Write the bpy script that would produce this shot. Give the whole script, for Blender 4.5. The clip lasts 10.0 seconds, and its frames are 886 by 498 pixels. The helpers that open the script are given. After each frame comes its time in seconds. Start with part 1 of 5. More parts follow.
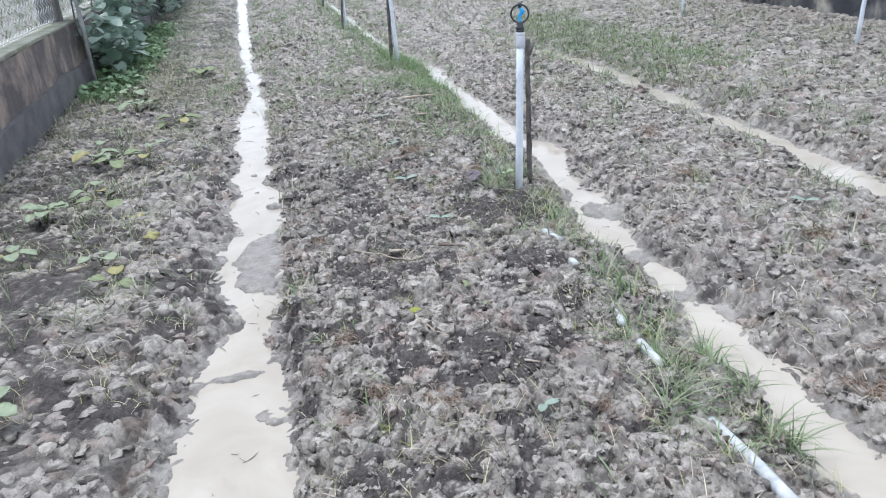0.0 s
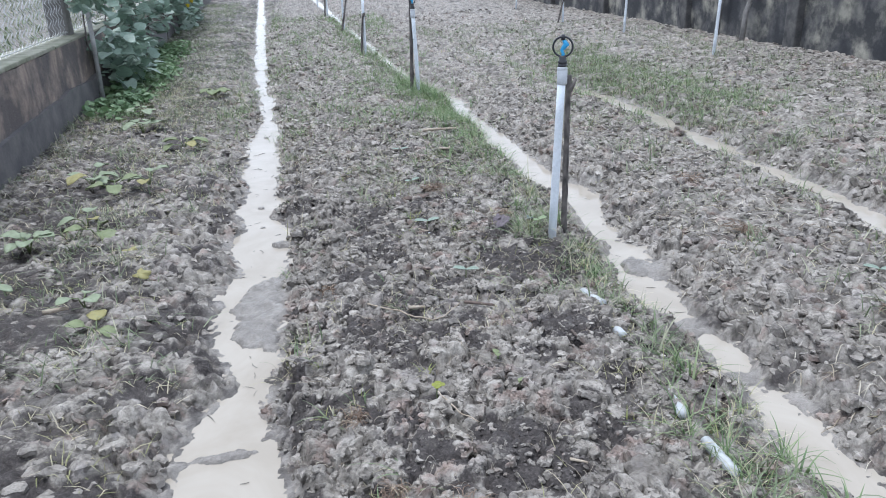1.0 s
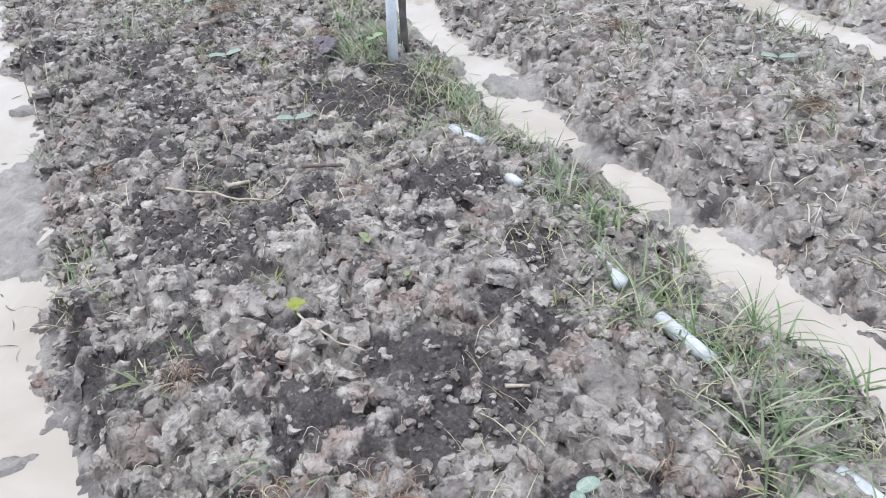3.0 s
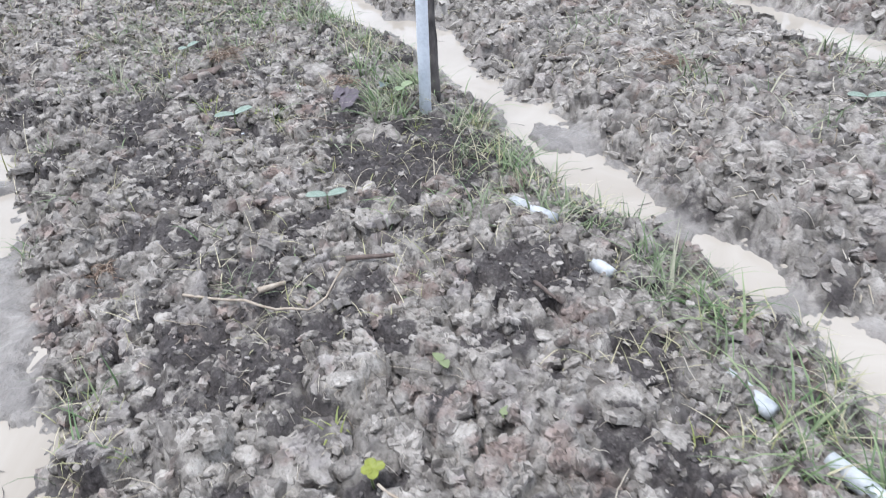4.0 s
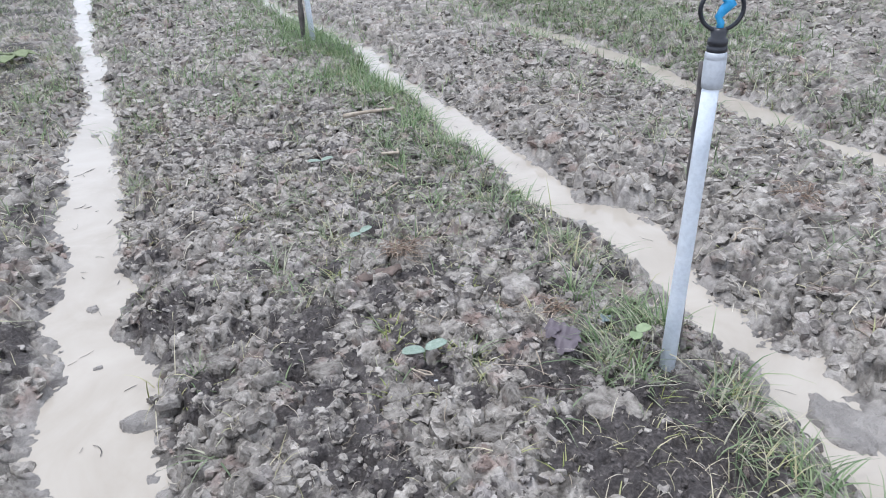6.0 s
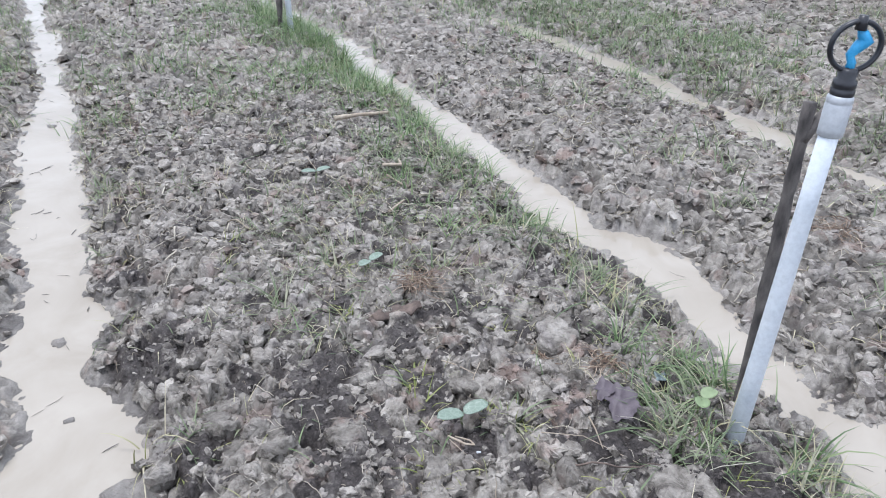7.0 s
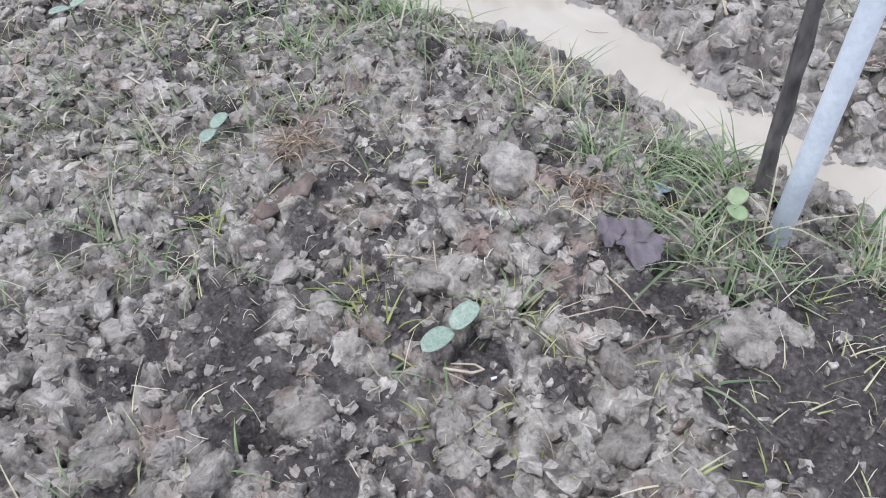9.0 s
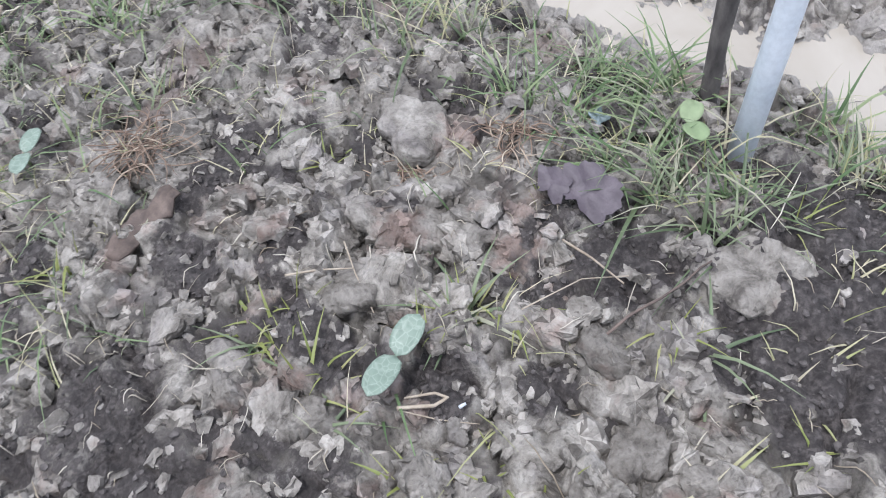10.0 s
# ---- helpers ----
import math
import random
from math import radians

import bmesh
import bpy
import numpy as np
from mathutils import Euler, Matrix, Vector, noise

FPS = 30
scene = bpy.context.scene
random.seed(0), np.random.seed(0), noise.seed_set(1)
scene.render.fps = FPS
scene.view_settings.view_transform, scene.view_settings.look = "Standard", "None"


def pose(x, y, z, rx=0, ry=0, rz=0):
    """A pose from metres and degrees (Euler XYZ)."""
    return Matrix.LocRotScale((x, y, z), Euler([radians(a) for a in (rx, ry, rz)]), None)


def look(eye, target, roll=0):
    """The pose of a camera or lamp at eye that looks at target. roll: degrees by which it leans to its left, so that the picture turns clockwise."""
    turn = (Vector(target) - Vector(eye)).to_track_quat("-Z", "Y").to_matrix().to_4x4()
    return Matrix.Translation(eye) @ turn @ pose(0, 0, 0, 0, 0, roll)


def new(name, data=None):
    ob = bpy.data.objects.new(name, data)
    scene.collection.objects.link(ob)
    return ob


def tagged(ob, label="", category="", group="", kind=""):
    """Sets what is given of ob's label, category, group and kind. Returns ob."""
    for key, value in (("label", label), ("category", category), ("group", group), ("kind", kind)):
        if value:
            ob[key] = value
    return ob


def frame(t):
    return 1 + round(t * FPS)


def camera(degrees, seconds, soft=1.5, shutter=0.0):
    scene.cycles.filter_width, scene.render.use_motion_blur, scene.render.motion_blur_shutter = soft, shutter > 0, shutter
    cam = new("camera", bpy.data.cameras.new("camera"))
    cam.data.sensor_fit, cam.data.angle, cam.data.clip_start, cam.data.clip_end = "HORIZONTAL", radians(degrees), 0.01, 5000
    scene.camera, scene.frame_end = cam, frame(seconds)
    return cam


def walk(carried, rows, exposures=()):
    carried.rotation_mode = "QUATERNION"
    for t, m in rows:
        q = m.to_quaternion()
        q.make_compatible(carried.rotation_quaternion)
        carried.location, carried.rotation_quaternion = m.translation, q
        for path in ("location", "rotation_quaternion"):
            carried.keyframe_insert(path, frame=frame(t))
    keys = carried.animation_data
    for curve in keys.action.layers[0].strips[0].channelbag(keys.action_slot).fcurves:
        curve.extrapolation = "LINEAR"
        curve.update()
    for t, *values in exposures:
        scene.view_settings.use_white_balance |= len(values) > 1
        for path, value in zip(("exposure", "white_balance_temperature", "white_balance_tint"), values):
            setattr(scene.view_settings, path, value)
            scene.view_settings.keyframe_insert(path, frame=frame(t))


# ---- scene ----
cam = camera(61.3, 10.0, soft=1.0, shutter=0.15)
PATH = [
    (0, (0.122, -0.247, 1.04), (0.43, 1.556, 0.232), -4.3),
    (0.5, (0.118, -0.129, 1.042), (0.371, 1.713, 0.306), -1.6),
    (1, (0.119, 0.071, 1.005), (0.418, 1.905, 0.265), -1.9),
    (1.5, (0.125, 0.174, 0.932), (0.632, 1.808, -0.105), 1.0),
    (2, (0.146, 0.326, 0.874), (0.746, 1.894, -0.213), -1.6),
    (2.2, (0.158, 0.406, 0.846), (0.829, 1.905, -0.296), -1.6),
    (3.3, (0.168, 0.722, 0.841), (0.858, 2.154, -0.373), -2.9),
    (3.5, (0.168, 0.806, 0.835), (0.88, 2.202, -0.409), -2.9),
    (4, (0.16, 0.99, 0.831), (0.894, 2.441, -0.333), -3.7),
    (4.5, (0.15, 1.127, 0.909), (0.762, 2.718, -0.136), -4.8),
    (5, (0.141, 1.242, 0.925), (0.713, 2.913, -0.014), -3.1),
    (5.5, (0.142, 1.449, 0.924), (0.729, 3.124, 0.002), -3.0),
    (6, (0.131, 1.606, 0.931), (0.719, 3.267, -0.015), -2.5),
    (6.2, (0.127, 1.64, 0.942), (0.68, 3.318, 0.004), -3.5),
    (7.3, (0.018, 1.999, 0.92), (0.783, 3.525, -0.124), 2.8),
    (7.5, (0.009, 2.058, 0.915), (0.794, 3.519, -0.203), 1.5),
    (8, (0.041, 2.145, 0.891), (0.886, 3.46, -0.356), 2.1),
    (8.5, (0.103, 2.306, 0.829), (1.047, 3.446, -0.516), -2.5),
    (9, (0.13, 2.389, 0.787), (1.033, 3.392, -0.69), -3.6),
    (9.5, (0.182, 2.436, 0.768), (1.08, 3.326, -0.781), -5.7),
    (10, (0.257, 2.541, 0.681), (1.203, 3.244, -0.935), -7.3),
]
EXPOSURES = [(0.0, 0.95, 5880, 9), (0.5, 0.80, 5830, 9), (1.0, 0.78, 5800, 9), (2.0, 0.85, 5950, 11), (3.5, 1.02, 5950, 11), (4.5, 1.02, 5920, 11), (5.5, 0.85, 5900, 11), (7.5, 0.85, 5900, 11), (9.0, 0.88, 5930, 12), (10.0, 0.90, 5950, 12)]
walk(cam, [(t, look(eye, target, roll)) for t, eye, target, roll in PATH], EXPOSURES)

# ---- light: an overcast sky ----
world = bpy.data.worlds.new("overcast_sky")
scene.world = world
world.use_nodes = True
wn, wl = world.node_tree.nodes, world.node_tree.links
sky = wn.new("ShaderNodeTexSky")
sky.sky_type, sky.sun_disc = "NISHITA", False
sky.sun_elevation, sky.sun_rotation = radians(76), radians(-60)
sky.air_density, sky.dust_density = 1.0, 3.0
cloud = wn.new("ShaderNodeMix")
cloud.data_type = "RGBA"
cloud.inputs[0].default_value = 0.72
cloud.inputs[7].default_value = (9.5, 9.8, 10.4, 1)
wl.new(sky.outputs[0], cloud.inputs[6])
wl.new(cloud.outputs[2], wn["Background"].inputs[0])
wn["Background"].inputs[1].default_value = 0.095

sun_data = bpy.data.lights.new("sun", "SUN")
sun_data.energy, sun_data.angle, sun_data.color = 1.5, radians(16), (1.0, 0.97, 0.93)
sun_lamp = new("sun", sun_data)
# the sun stands high, behind cloud
sun_lamp.matrix_world = look((0, 0, 0), (0.21, -0.12, -0.97))


# ---- small tools ----
def nodes_of(name):
    mat = bpy.data.materials.new(name)
    mat.use_nodes = True
    return mat, mat.node_tree.nodes, mat.node_tree.links, mat.node_tree.nodes["Principled BSDF"]


def noise_node(n, l, scale, detail=4.0, rough=0.55, space="Object", distortion=0.0):
    co = n.new("ShaderNodeTexCoord")
    tex = n.new("ShaderNodeTexNoise")
    tex.inputs["Scale"].default_value, tex.inputs["Detail"].default_value = scale, detail
    tex.inputs["Roughness"].default_value, tex.inputs["Distortion"].default_value = rough, distortion
    l.new(n.new("ShaderNodeNewGeometry").outputs["Position"] if space == "World" else co.outputs[space], tex.inputs["Vector"])
    return tex.outputs["Fac"]


def ramp(n, l, fac, stops):
    r = n.new("ShaderNodeValToRGB")
    while len(r.color_ramp.elements) < len(stops):
        r.color_ramp.elements.new(0.5)
    for e, (p, c) in zip(r.color_ramp.elements, stops):
        e.position, e.color = p, (*c, 1) if len(c) == 3 else c
    l.new(fac, r.inputs[0])
    return r.outputs[0]


def mixed(n, l, fac, a, b, mode="MIX"):
    m = n.new("ShaderNodeMix")
    m.data_type, m.blend_type = "RGBA", mode
    for sock, v in ((m.inputs[0], fac), (m.inputs[6], a), (m.inputs[7], b)):
        if isinstance(v, (int, float)):
            sock.default_value = v
        elif isinstance(v, tuple):
            sock.default_value = (*v, 1)
        else:
            l.new(v, sock)
    return m.outputs[2]


def scaled(n, l, a, factor, add=0.0):
    m = n.new("ShaderNodeMath")
    m.operation = "MULTIPLY_ADD"
    l.new(a, m.inputs[0])
    m.inputs[1].default_value, m.inputs[2].default_value = factor, add
    m.use_clamp = True
    return m.outputs[0]


def bumped(n, l, bsdf, heights):
    last = None
    for h, strength, dist in heights:
        b = n.new("ShaderNodeBump")
        b.inputs["Strength"].default_value, b.inputs["Distance"].default_value = strength, dist
        l.new(h, b.inputs["Height"])
        if last:
            l.new(last, b.inputs["Normal"])
        last = b.outputs[0]
    l.new(last, bsdf.inputs["Normal"])


def one_random(n, island):
    if island:
        return n.new("ShaderNodeNewGeometry").outputs["Random Per Island"]
    return n.new("ShaderNodeObjectInfo").outputs["Random"]


# ---- materials ----
def soil_material(name, island=None):
    mat, n, l, b = nodes_of(name)
    broad = noise_node(n, l, 2.6, 5, 0.6, space="World")
    mid = noise_node(n, l, 24, 7, 0.7, distortion=0.6, space="World")
    fine = noise_node(n, l, 120, 6, 0.66, space="World")
    grit = noise_node(n, l, 520, 4, 0.65, space="World")
    col = ramp(n, l, mid, [(0.34, (0.080, 0.071, 0.062)), (0.45, (0.226, 0.209, 0.186)), (0.62, (0.405, 0.382, 0.348))])
    red = ramp(n, l, noise_node(n, l, 9.5, 5, 0.65, space="World"), [(0.55, (0, 0, 0)), (0.64, (1, 1, 1))])
    col = mixed(n, l, scaled(n, l, red, 0.65), col, (0.225, 0.155, 0.132))
    lilac = ramp(n, l, noise_node(n, l, 13.0, 4, 0.6, distortion=0.4, space="World"), [(0.54, (0, 0, 0)), (0.66, (1, 1, 1))])
    col = mixed(n, l, scaled(n, l, lilac, 0.4), col, (0.275, 0.254, 0.258))
    pale = ramp(n, l, noise_node(n, l, 4.1, 6, 0.7, space="World"), [(0.58, (0, 0, 0)), (0.72, (1, 1, 1))])
    col = mixed(n, l, scaled(n, l, pale, 0.45), col, (0.380, 0.366, 0.356))
    col = mixed(n, l, scaled(n, l, ramp(n, l, broad, [(0.42, (0, 0, 0)), (0.68, (1, 1, 1))]), 0.4), col, (0.215, 0.200, 0.186))
    if island is not None:
        tone = one_random(n, island)
    else:
        attr = n.new("ShaderNodeAttribute")
        attr.attribute_name = "tone"
        tone = attr.outputs["Fac"]
    clay = [(0.0, (0.50, 0.48, 0.465)), (0.5, (0.74, 0.725, 0.71)), (1.0, (0.96, 0.945, 0.93))]
    # ground tones go darker than the clods', putting shade into the gaps between
    tones = clay if island is False else [(0.0, (0.32, 0.30, 0.29)), (0.22, (0.56, 0.545, 0.53)), (0.5, (0.90, 0.885, 0.87)), (1.0, (1.24, 1.22, 1.20))] if island is not None else [(0.20, (0.16, 0.15, 0.143)), (0.42, (0.45, 0.44, 0.425)), (0.6, (0.84, 0.83, 0.815)), (0.9, (1.12, 1.11, 1.09))]
    col = mixed(n, l, 0.85, col, ramp(n, l, tone, tones), "MULTIPLY")
    col = mixed(n, l, 0.5, col, ramp(n, l, fine, [(0.34, (0.40, 0.385, 0.375)), (0.44, (0.94, 0.94, 0.94)), (0.64, (1.18, 1.18, 1.18))]), "MULTIPLY")
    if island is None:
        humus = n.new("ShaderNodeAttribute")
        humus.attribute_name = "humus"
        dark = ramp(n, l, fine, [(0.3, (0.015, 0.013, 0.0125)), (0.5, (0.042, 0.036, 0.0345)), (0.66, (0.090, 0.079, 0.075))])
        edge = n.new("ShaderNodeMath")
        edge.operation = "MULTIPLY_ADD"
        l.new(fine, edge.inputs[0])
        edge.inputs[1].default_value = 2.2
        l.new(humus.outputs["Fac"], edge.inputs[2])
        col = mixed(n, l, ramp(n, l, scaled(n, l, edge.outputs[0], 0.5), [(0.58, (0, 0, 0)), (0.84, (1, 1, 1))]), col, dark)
        silt = n.new("ShaderNodeAttribute")
        silt.attribute_name = "silt"
        col = mixed(n, l, scaled(n, l, silt.outputs["Fac"], 0.8), col, ramp(n, l, mid, [(0.3, (0.190, 0.176, 0.162)), (0.7, (0.300, 0.280, 0.258))]))
    l.new(col, b.inputs["Base Color"])
    rough = n.new("ShaderNodeMapRange")
    l.new(mid, rough.inputs[0])
    rough.inputs[1].default_value, rough.inputs[2].default_value = 0.3, 0.7
    rough.inputs[3].default_value, rough.inputs[4].default_value = 0.8, 0.42
    if island is None:
        wet = n.new("ShaderNodeMix")
        l.new(silt.outputs["Fac"], wet.inputs[0])
        l.new(rough.outputs[0], wet.inputs[2])
        wet.inputs[3].default_value = 0.3
        l.new(wet.outputs[0], b.inputs["Roughness"])
    else:
        l.new(rough.outputs[0], b.inputs["Roughness"])
    b.inputs["Specular IOR Level"].default_value = 0.3
    crumbs = []
    for size, wander in ((75.0, 0.010), (190.0, 0.004)):
        place, wob, add, cell = n.new("ShaderNodeNewGeometry"), n.new("ShaderNodeTexNoise"), n.new("ShaderNodeVectorMath"), n.new("ShaderNodeTexVoronoi")
        wob.inputs["Scale"].default_value, wob.inputs["Detail"].default_value = size * 0.8, 3
        l.new(place.outputs["Position"], wob.inputs["Vector"])
        add.operation = "MULTIPLY_ADD"
        l.new(wob.outputs["Color"], add.inputs[0])
        add.inputs[1].default_value = (wander, wander, wander)
        l.new(place.outputs["Position"], add.inputs[2])
        l.new(add.outputs[0], cell.inputs["Vector"])
        cell.inputs["Scale"].default_value = size
        crumbs.append(scaled(n, l, cell.outputs["Distance"], -1.0, 1.0))
    bumped(n, l, b, [(mid, 0.5, 0.010), (crumbs[0], 0.4, 0.005), (crumbs[1], 0.4, 0.0025), (fine, 0.6, 0.004), (grit, 0.6, 0.0015)] if island is None else [(mid, 0.6, 0.010), (crumbs[0], 0.55, 0.006), (crumbs[1], 0.45, 0.003), (fine, 0.7, 0.004), (grit, 0.6, 0.0014)])
    return mat


def water_material():
    mat, n, l, b = nodes_of("muddy_water")
    swirl = noise_node(n, l, 3.0, 5, 0.6, distortion=1.2)
    l.new(ramp(n, l, swirl, [(0.32, (0.315, 0.282, 0.236)), (0.68, (0.385, 0.352, 0.305))]), b.inputs["Base Color"])
    b.inputs["Roughness"].default_value, b.inputs["IOR"].default_value = 0.055, 1.33
    b.inputs["Specular IOR Level"].default_value = 0.5
    bumped(n, l, b, [(noise_node(n, l, 9, 3, 0.5), 0.05, 0.02)])
    return mat


def plain_material(name, low, high, scale=30.0, rough=0.6, metal=0.0, bump=0.3, depth=0.002, stretch=None):
    mat, n, l, b = nodes_of(name)
    fac = noise_node(n, l, scale, 5, 0.6)
    fine = noise_node(n, l, scale * 9, 4, 0.6)
    if stretch:
        co, mp, tx = n.new("ShaderNodeTexCoord"), n.new("ShaderNodeMapping"), n.new("ShaderNodeTexNoise")
        mp.inputs["Scale"].default_value = stretch
        tx.inputs["Scale"].default_value, tx.inputs["Detail"].default_value = scale, 6
        l.new(co.outputs["Object"], mp.inputs[0])
        l.new(mp.outputs[0], tx.inputs["Vector"])
        fac = tx.outputs["Fac"]
    col = ramp(n, l, fac, [(0.32, low), (0.68, high)])
    col = mixed(n, l, 0.3, col, ramp(n, l, fine, [(0.3, (0.55, 0.55, 0.55)), (0.6, (1, 1, 1))]), "MULTIPLY")
    l.new(col, b.inputs["Base Color"])
    b.inputs["Roughness"].default_value, b.inputs["Metallic"].default_value = rough, metal
    if bump:
        bumped(n, l, b, [(fac, bump, depth), (fine, bump, depth * 0.3)])
    return mat


def blade_material(name, stops, island=True, gloss=0.5, through_light=0.25):
    mat, n, l, b = nodes_of(name)
    col = ramp(n, l, one_random(n, island), stops)
    fleck = noise_node(n, l, 60, 4, 0.6)
    col = mixed(n, l, 0.5, col, ramp(n, l, fleck, [(0.3, (0.62, 0.62, 0.60)), (0.65, (1.1, 1.1, 1.05))]), "MULTIPLY")
    l.new(col, b.inputs["Base Color"])
    b.inputs["Roughness"].default_value = gloss
    glow = n.new("ShaderNodeBsdfTranslucent")
    l.new(col, glow.inputs[0])
    mix = n.new("ShaderNodeMixShader")
    mix.inputs[0].default_value = through_light
    l.new(b.outputs[0], mix.inputs[1])
    l.new(glow.outputs[0], mix.inputs[2])
    l.new(mix.outputs[0], n["Material Output"].inputs[0])
    return mat


def veined_material(name, flesh, vein, scale):
    """Leaf flesh with a net of paler veins."""
    mat, n, l, b = nodes_of(name)
    co, cell = n.new("ShaderNodeTexCoord"), n.new("ShaderNodeTexVoronoi")
    cell.feature = "DISTANCE_TO_EDGE"
    cell.inputs["Scale"].default_value = scale
    l.new(co.outputs["Object"], cell.inputs["Vector"])
    fleck = noise_node(n, l, 90, 5, 0.6)
    col = mixed(n, l, ramp(n, l, cell.outputs["Distance"], [(0.0, (1, 1, 1)), (0.10, (0, 0, 0))]), flesh, vein)
    col = mixed(n, l, 0.6, col, ramp(n, l, fleck, [(0.3, (0.72, 0.74, 0.72)), (0.65, (1.15, 1.12, 1.12))]), "MULTIPLY")
    l.new(col, b.inputs["Base Color"])
    b.inputs["Roughness"].default_value = 0.45
    bumped(n, l, b, [(fleck, 0.4, 0.003), (cell.outputs["Distance"], 0.4, 0.002)])
    return mat


def wall_material(name, pale, mid, dark, streak, drawn=0.7):
    mat, n, l, b = nodes_of(name)
    co, mp, tx = n.new("ShaderNodeTexCoord"), n.new("ShaderNodeMapping"), n.new("ShaderNodeTexNoise")
    mp.inputs["Scale"].default_value = (1, 1, drawn)
    tx.inputs["Scale"].default_value, tx.inputs["Detail"].default_value, tx.inputs["Distortion"].default_value = streak, 6, 0.6
    l.new(co.outputs["Object"], mp.inputs[0])
    l.new(mp.outputs[0], tx.inputs["Vector"])
    col = ramp(n, l, tx.outputs["Fac"], [(0.34, dark), (0.48, mid), (0.66, pale)])
    blot = noise_node(n, l, 3.2, 5, 0.65)
    col = mixed(n, l, ramp(n, l, blot, [(0.40, (0, 0, 0)), (0.56, (0.9, 0.9, 0.9))]), col, dark)
    fine = noise_node(n, l, 90, 5, 0.65)
    col = mixed(n, l, 0.45, col, ramp(n, l, fine, [(0.3, (0.5, 0.5, 0.5)), (0.65, (1, 1, 1))]), "MULTIPLY")
    l.new(col, b.inputs["Base Color"])
    b.inputs["Roughness"].default_value = 0.85
    bumped(n, l, b, [(blot, 0.4, 0.02), (fine, 0.6, 0.004)])
    return mat


SOIL = soil_material("wet_clay_soil")
CLOD = soil_material("clay_clod", island=False)
CLODS = soil_material("clay_clods", island=True)
WATER = water_material()
HUMUS_CRUMB = plain_material("dark_earth_crumb", (0.022, 0.019, 0.018), (0.135, 0.119, 0.113), 120, 0.85, 0, 0.4, 0.001)
GRASS = blade_material("green_grass", [(0.0, (0.090, 0.128, 0.066)), (0.4, (0.160, 0.206, 0.114)), (0.75, (0.252, 0.290, 0.182)), (1.0, (0.390, 0.380, 0.290))])
FRESH = blade_material("fresh_grass", [(0.0, (0.094, 0.158, 0.066)), (0.5, (0.165, 0.242, 0.114)), (1.0, (0.290, 0.345, 0.190))], through_light=0.3)
DRYGRASS = blade_material("dry_grass", [(0.0, (0.26, 0.28, 0.11)), (0.5, (0.42, 0.39, 0.25)), (1.0, (0.56, 0.51, 0.39))], through_light=0.15)
SPROUT = blade_material("yellow_green_sprouts", [(0.0, (0.200, 0.240, 0.070)), (0.6, (0.285, 0.310, 0.100)), (1.0, (0.380, 0.370, 0.180))])
FIBRE = blade_material("reddish_root_fibre", [(0.0, (0.15, 0.098, 0.072)), (0.6, (0.28, 0.200, 0.148)), (1.0, (0.50, 0.42, 0.33))], through_light=0.05, gloss=0.7)
STRAW = blade_material("straw_and_roots", [(0.0, (0.22, 0.175, 0.125)), (0.4, (0.38, 0.335, 0.265)), (1.0, (0.56, 0.52, 0.45))], through_light=0.05, gloss=0.7)
PVC = plain_material("weathered_pvc", (0.60, 0.655, 0.72), (0.76, 0.80, 0.85), 14, 0.34, 0, 0.12, 0.001)
OLD_PVC = plain_material("muddy_old_pvc", (0.30, 0.315, 0.32), (0.56, 0.59, 0.62), 28, 0.45, 0, 0.2, 0.001)
PVC_GREY = plain_material("grey_pvc_fitting", (0.44, 0.47, 0.51), (0.56, 0.585, 0.62), 20, 0.4, 0, 0.1, 0.001)
BLACK = plain_material("black_plastic", (0.012, 0.013, 0.018), (0.035, 0.037, 0.045), 40, 0.35, 0, 0.1, 0.001)
BLUE = plain_material("blue_plastic", (0.03, 0.30, 0.62), (0.07, 0.42, 0.78), 40, 0.35, 0, 0.1, 0.001)
BARK = plain_material("dark_stake_bark", (0.038, 0.034, 0.034), (0.165, 0.148, 0.138), 55, 0.85, 0, 0.9, 0.004, (1, 1, 0.35))
STICK = plain_material("pale_dry_stick", (0.25, 0.20, 0.145), (0.45, 0.39, 0.315), 60, 0.75, 0, 0.5, 0.002)
BROWN = plain_material("brown_bark_piece", (0.062, 0.046, 0.040), (0.165, 0.125, 0.105), 50, 0.8, 0, 0.8, 0.003)
DEADLEAF = plain_material("dark_withered_leaf", (0.060, 0.047, 0.057), (0.112, 0.091, 0.106), 40, 0.55, 0, 0.6, 0.003)
COTYLEDON = veined_material("cotyledon_green", (0.170, 0.225, 0.180), (0.235, 0.290, 0.240), 120)
LEAF = blade_material("weed_leaf", [(0.0, (0.180, 0.240, 0.150)), (0.6, (0.260, 0.325, 0.225)), (1.0, (0.330, 0.370, 0.240))], gloss=0.5)
TEAL = plain_material("weathered_teal_plastic", (0.16, 0.21, 0.22), (0.27, 0.33, 0.34), 50, 0.5, 0, 0.2, 0.001)
PALE = blade_material("pale_lime_leaf", [(0.0, (0.260, 0.340, 0.185)), (1.0, (0.330, 0.400, 0.240))], island=False, gloss=0.5)
LIME = blade_material("lime_leaf", [(0.0, (0.170, 0.220, 0.105)), (1.0, (0.235, 0.275, 0.140))], gloss=0.5)
SPROUTLEAF = blade_material("lime_sprout_leaf", [(0.0, (0.130, 0.220, 0.040)), (1.0, (0.300, 0.310, 0.050))], gloss=0.5)
YELLOW = blade_material("yellowed_leaf", [(0.0, (0.25, 0.24, 0.09)), (1.0, (0.36, 0.33, 0.14))], gloss=0.5)
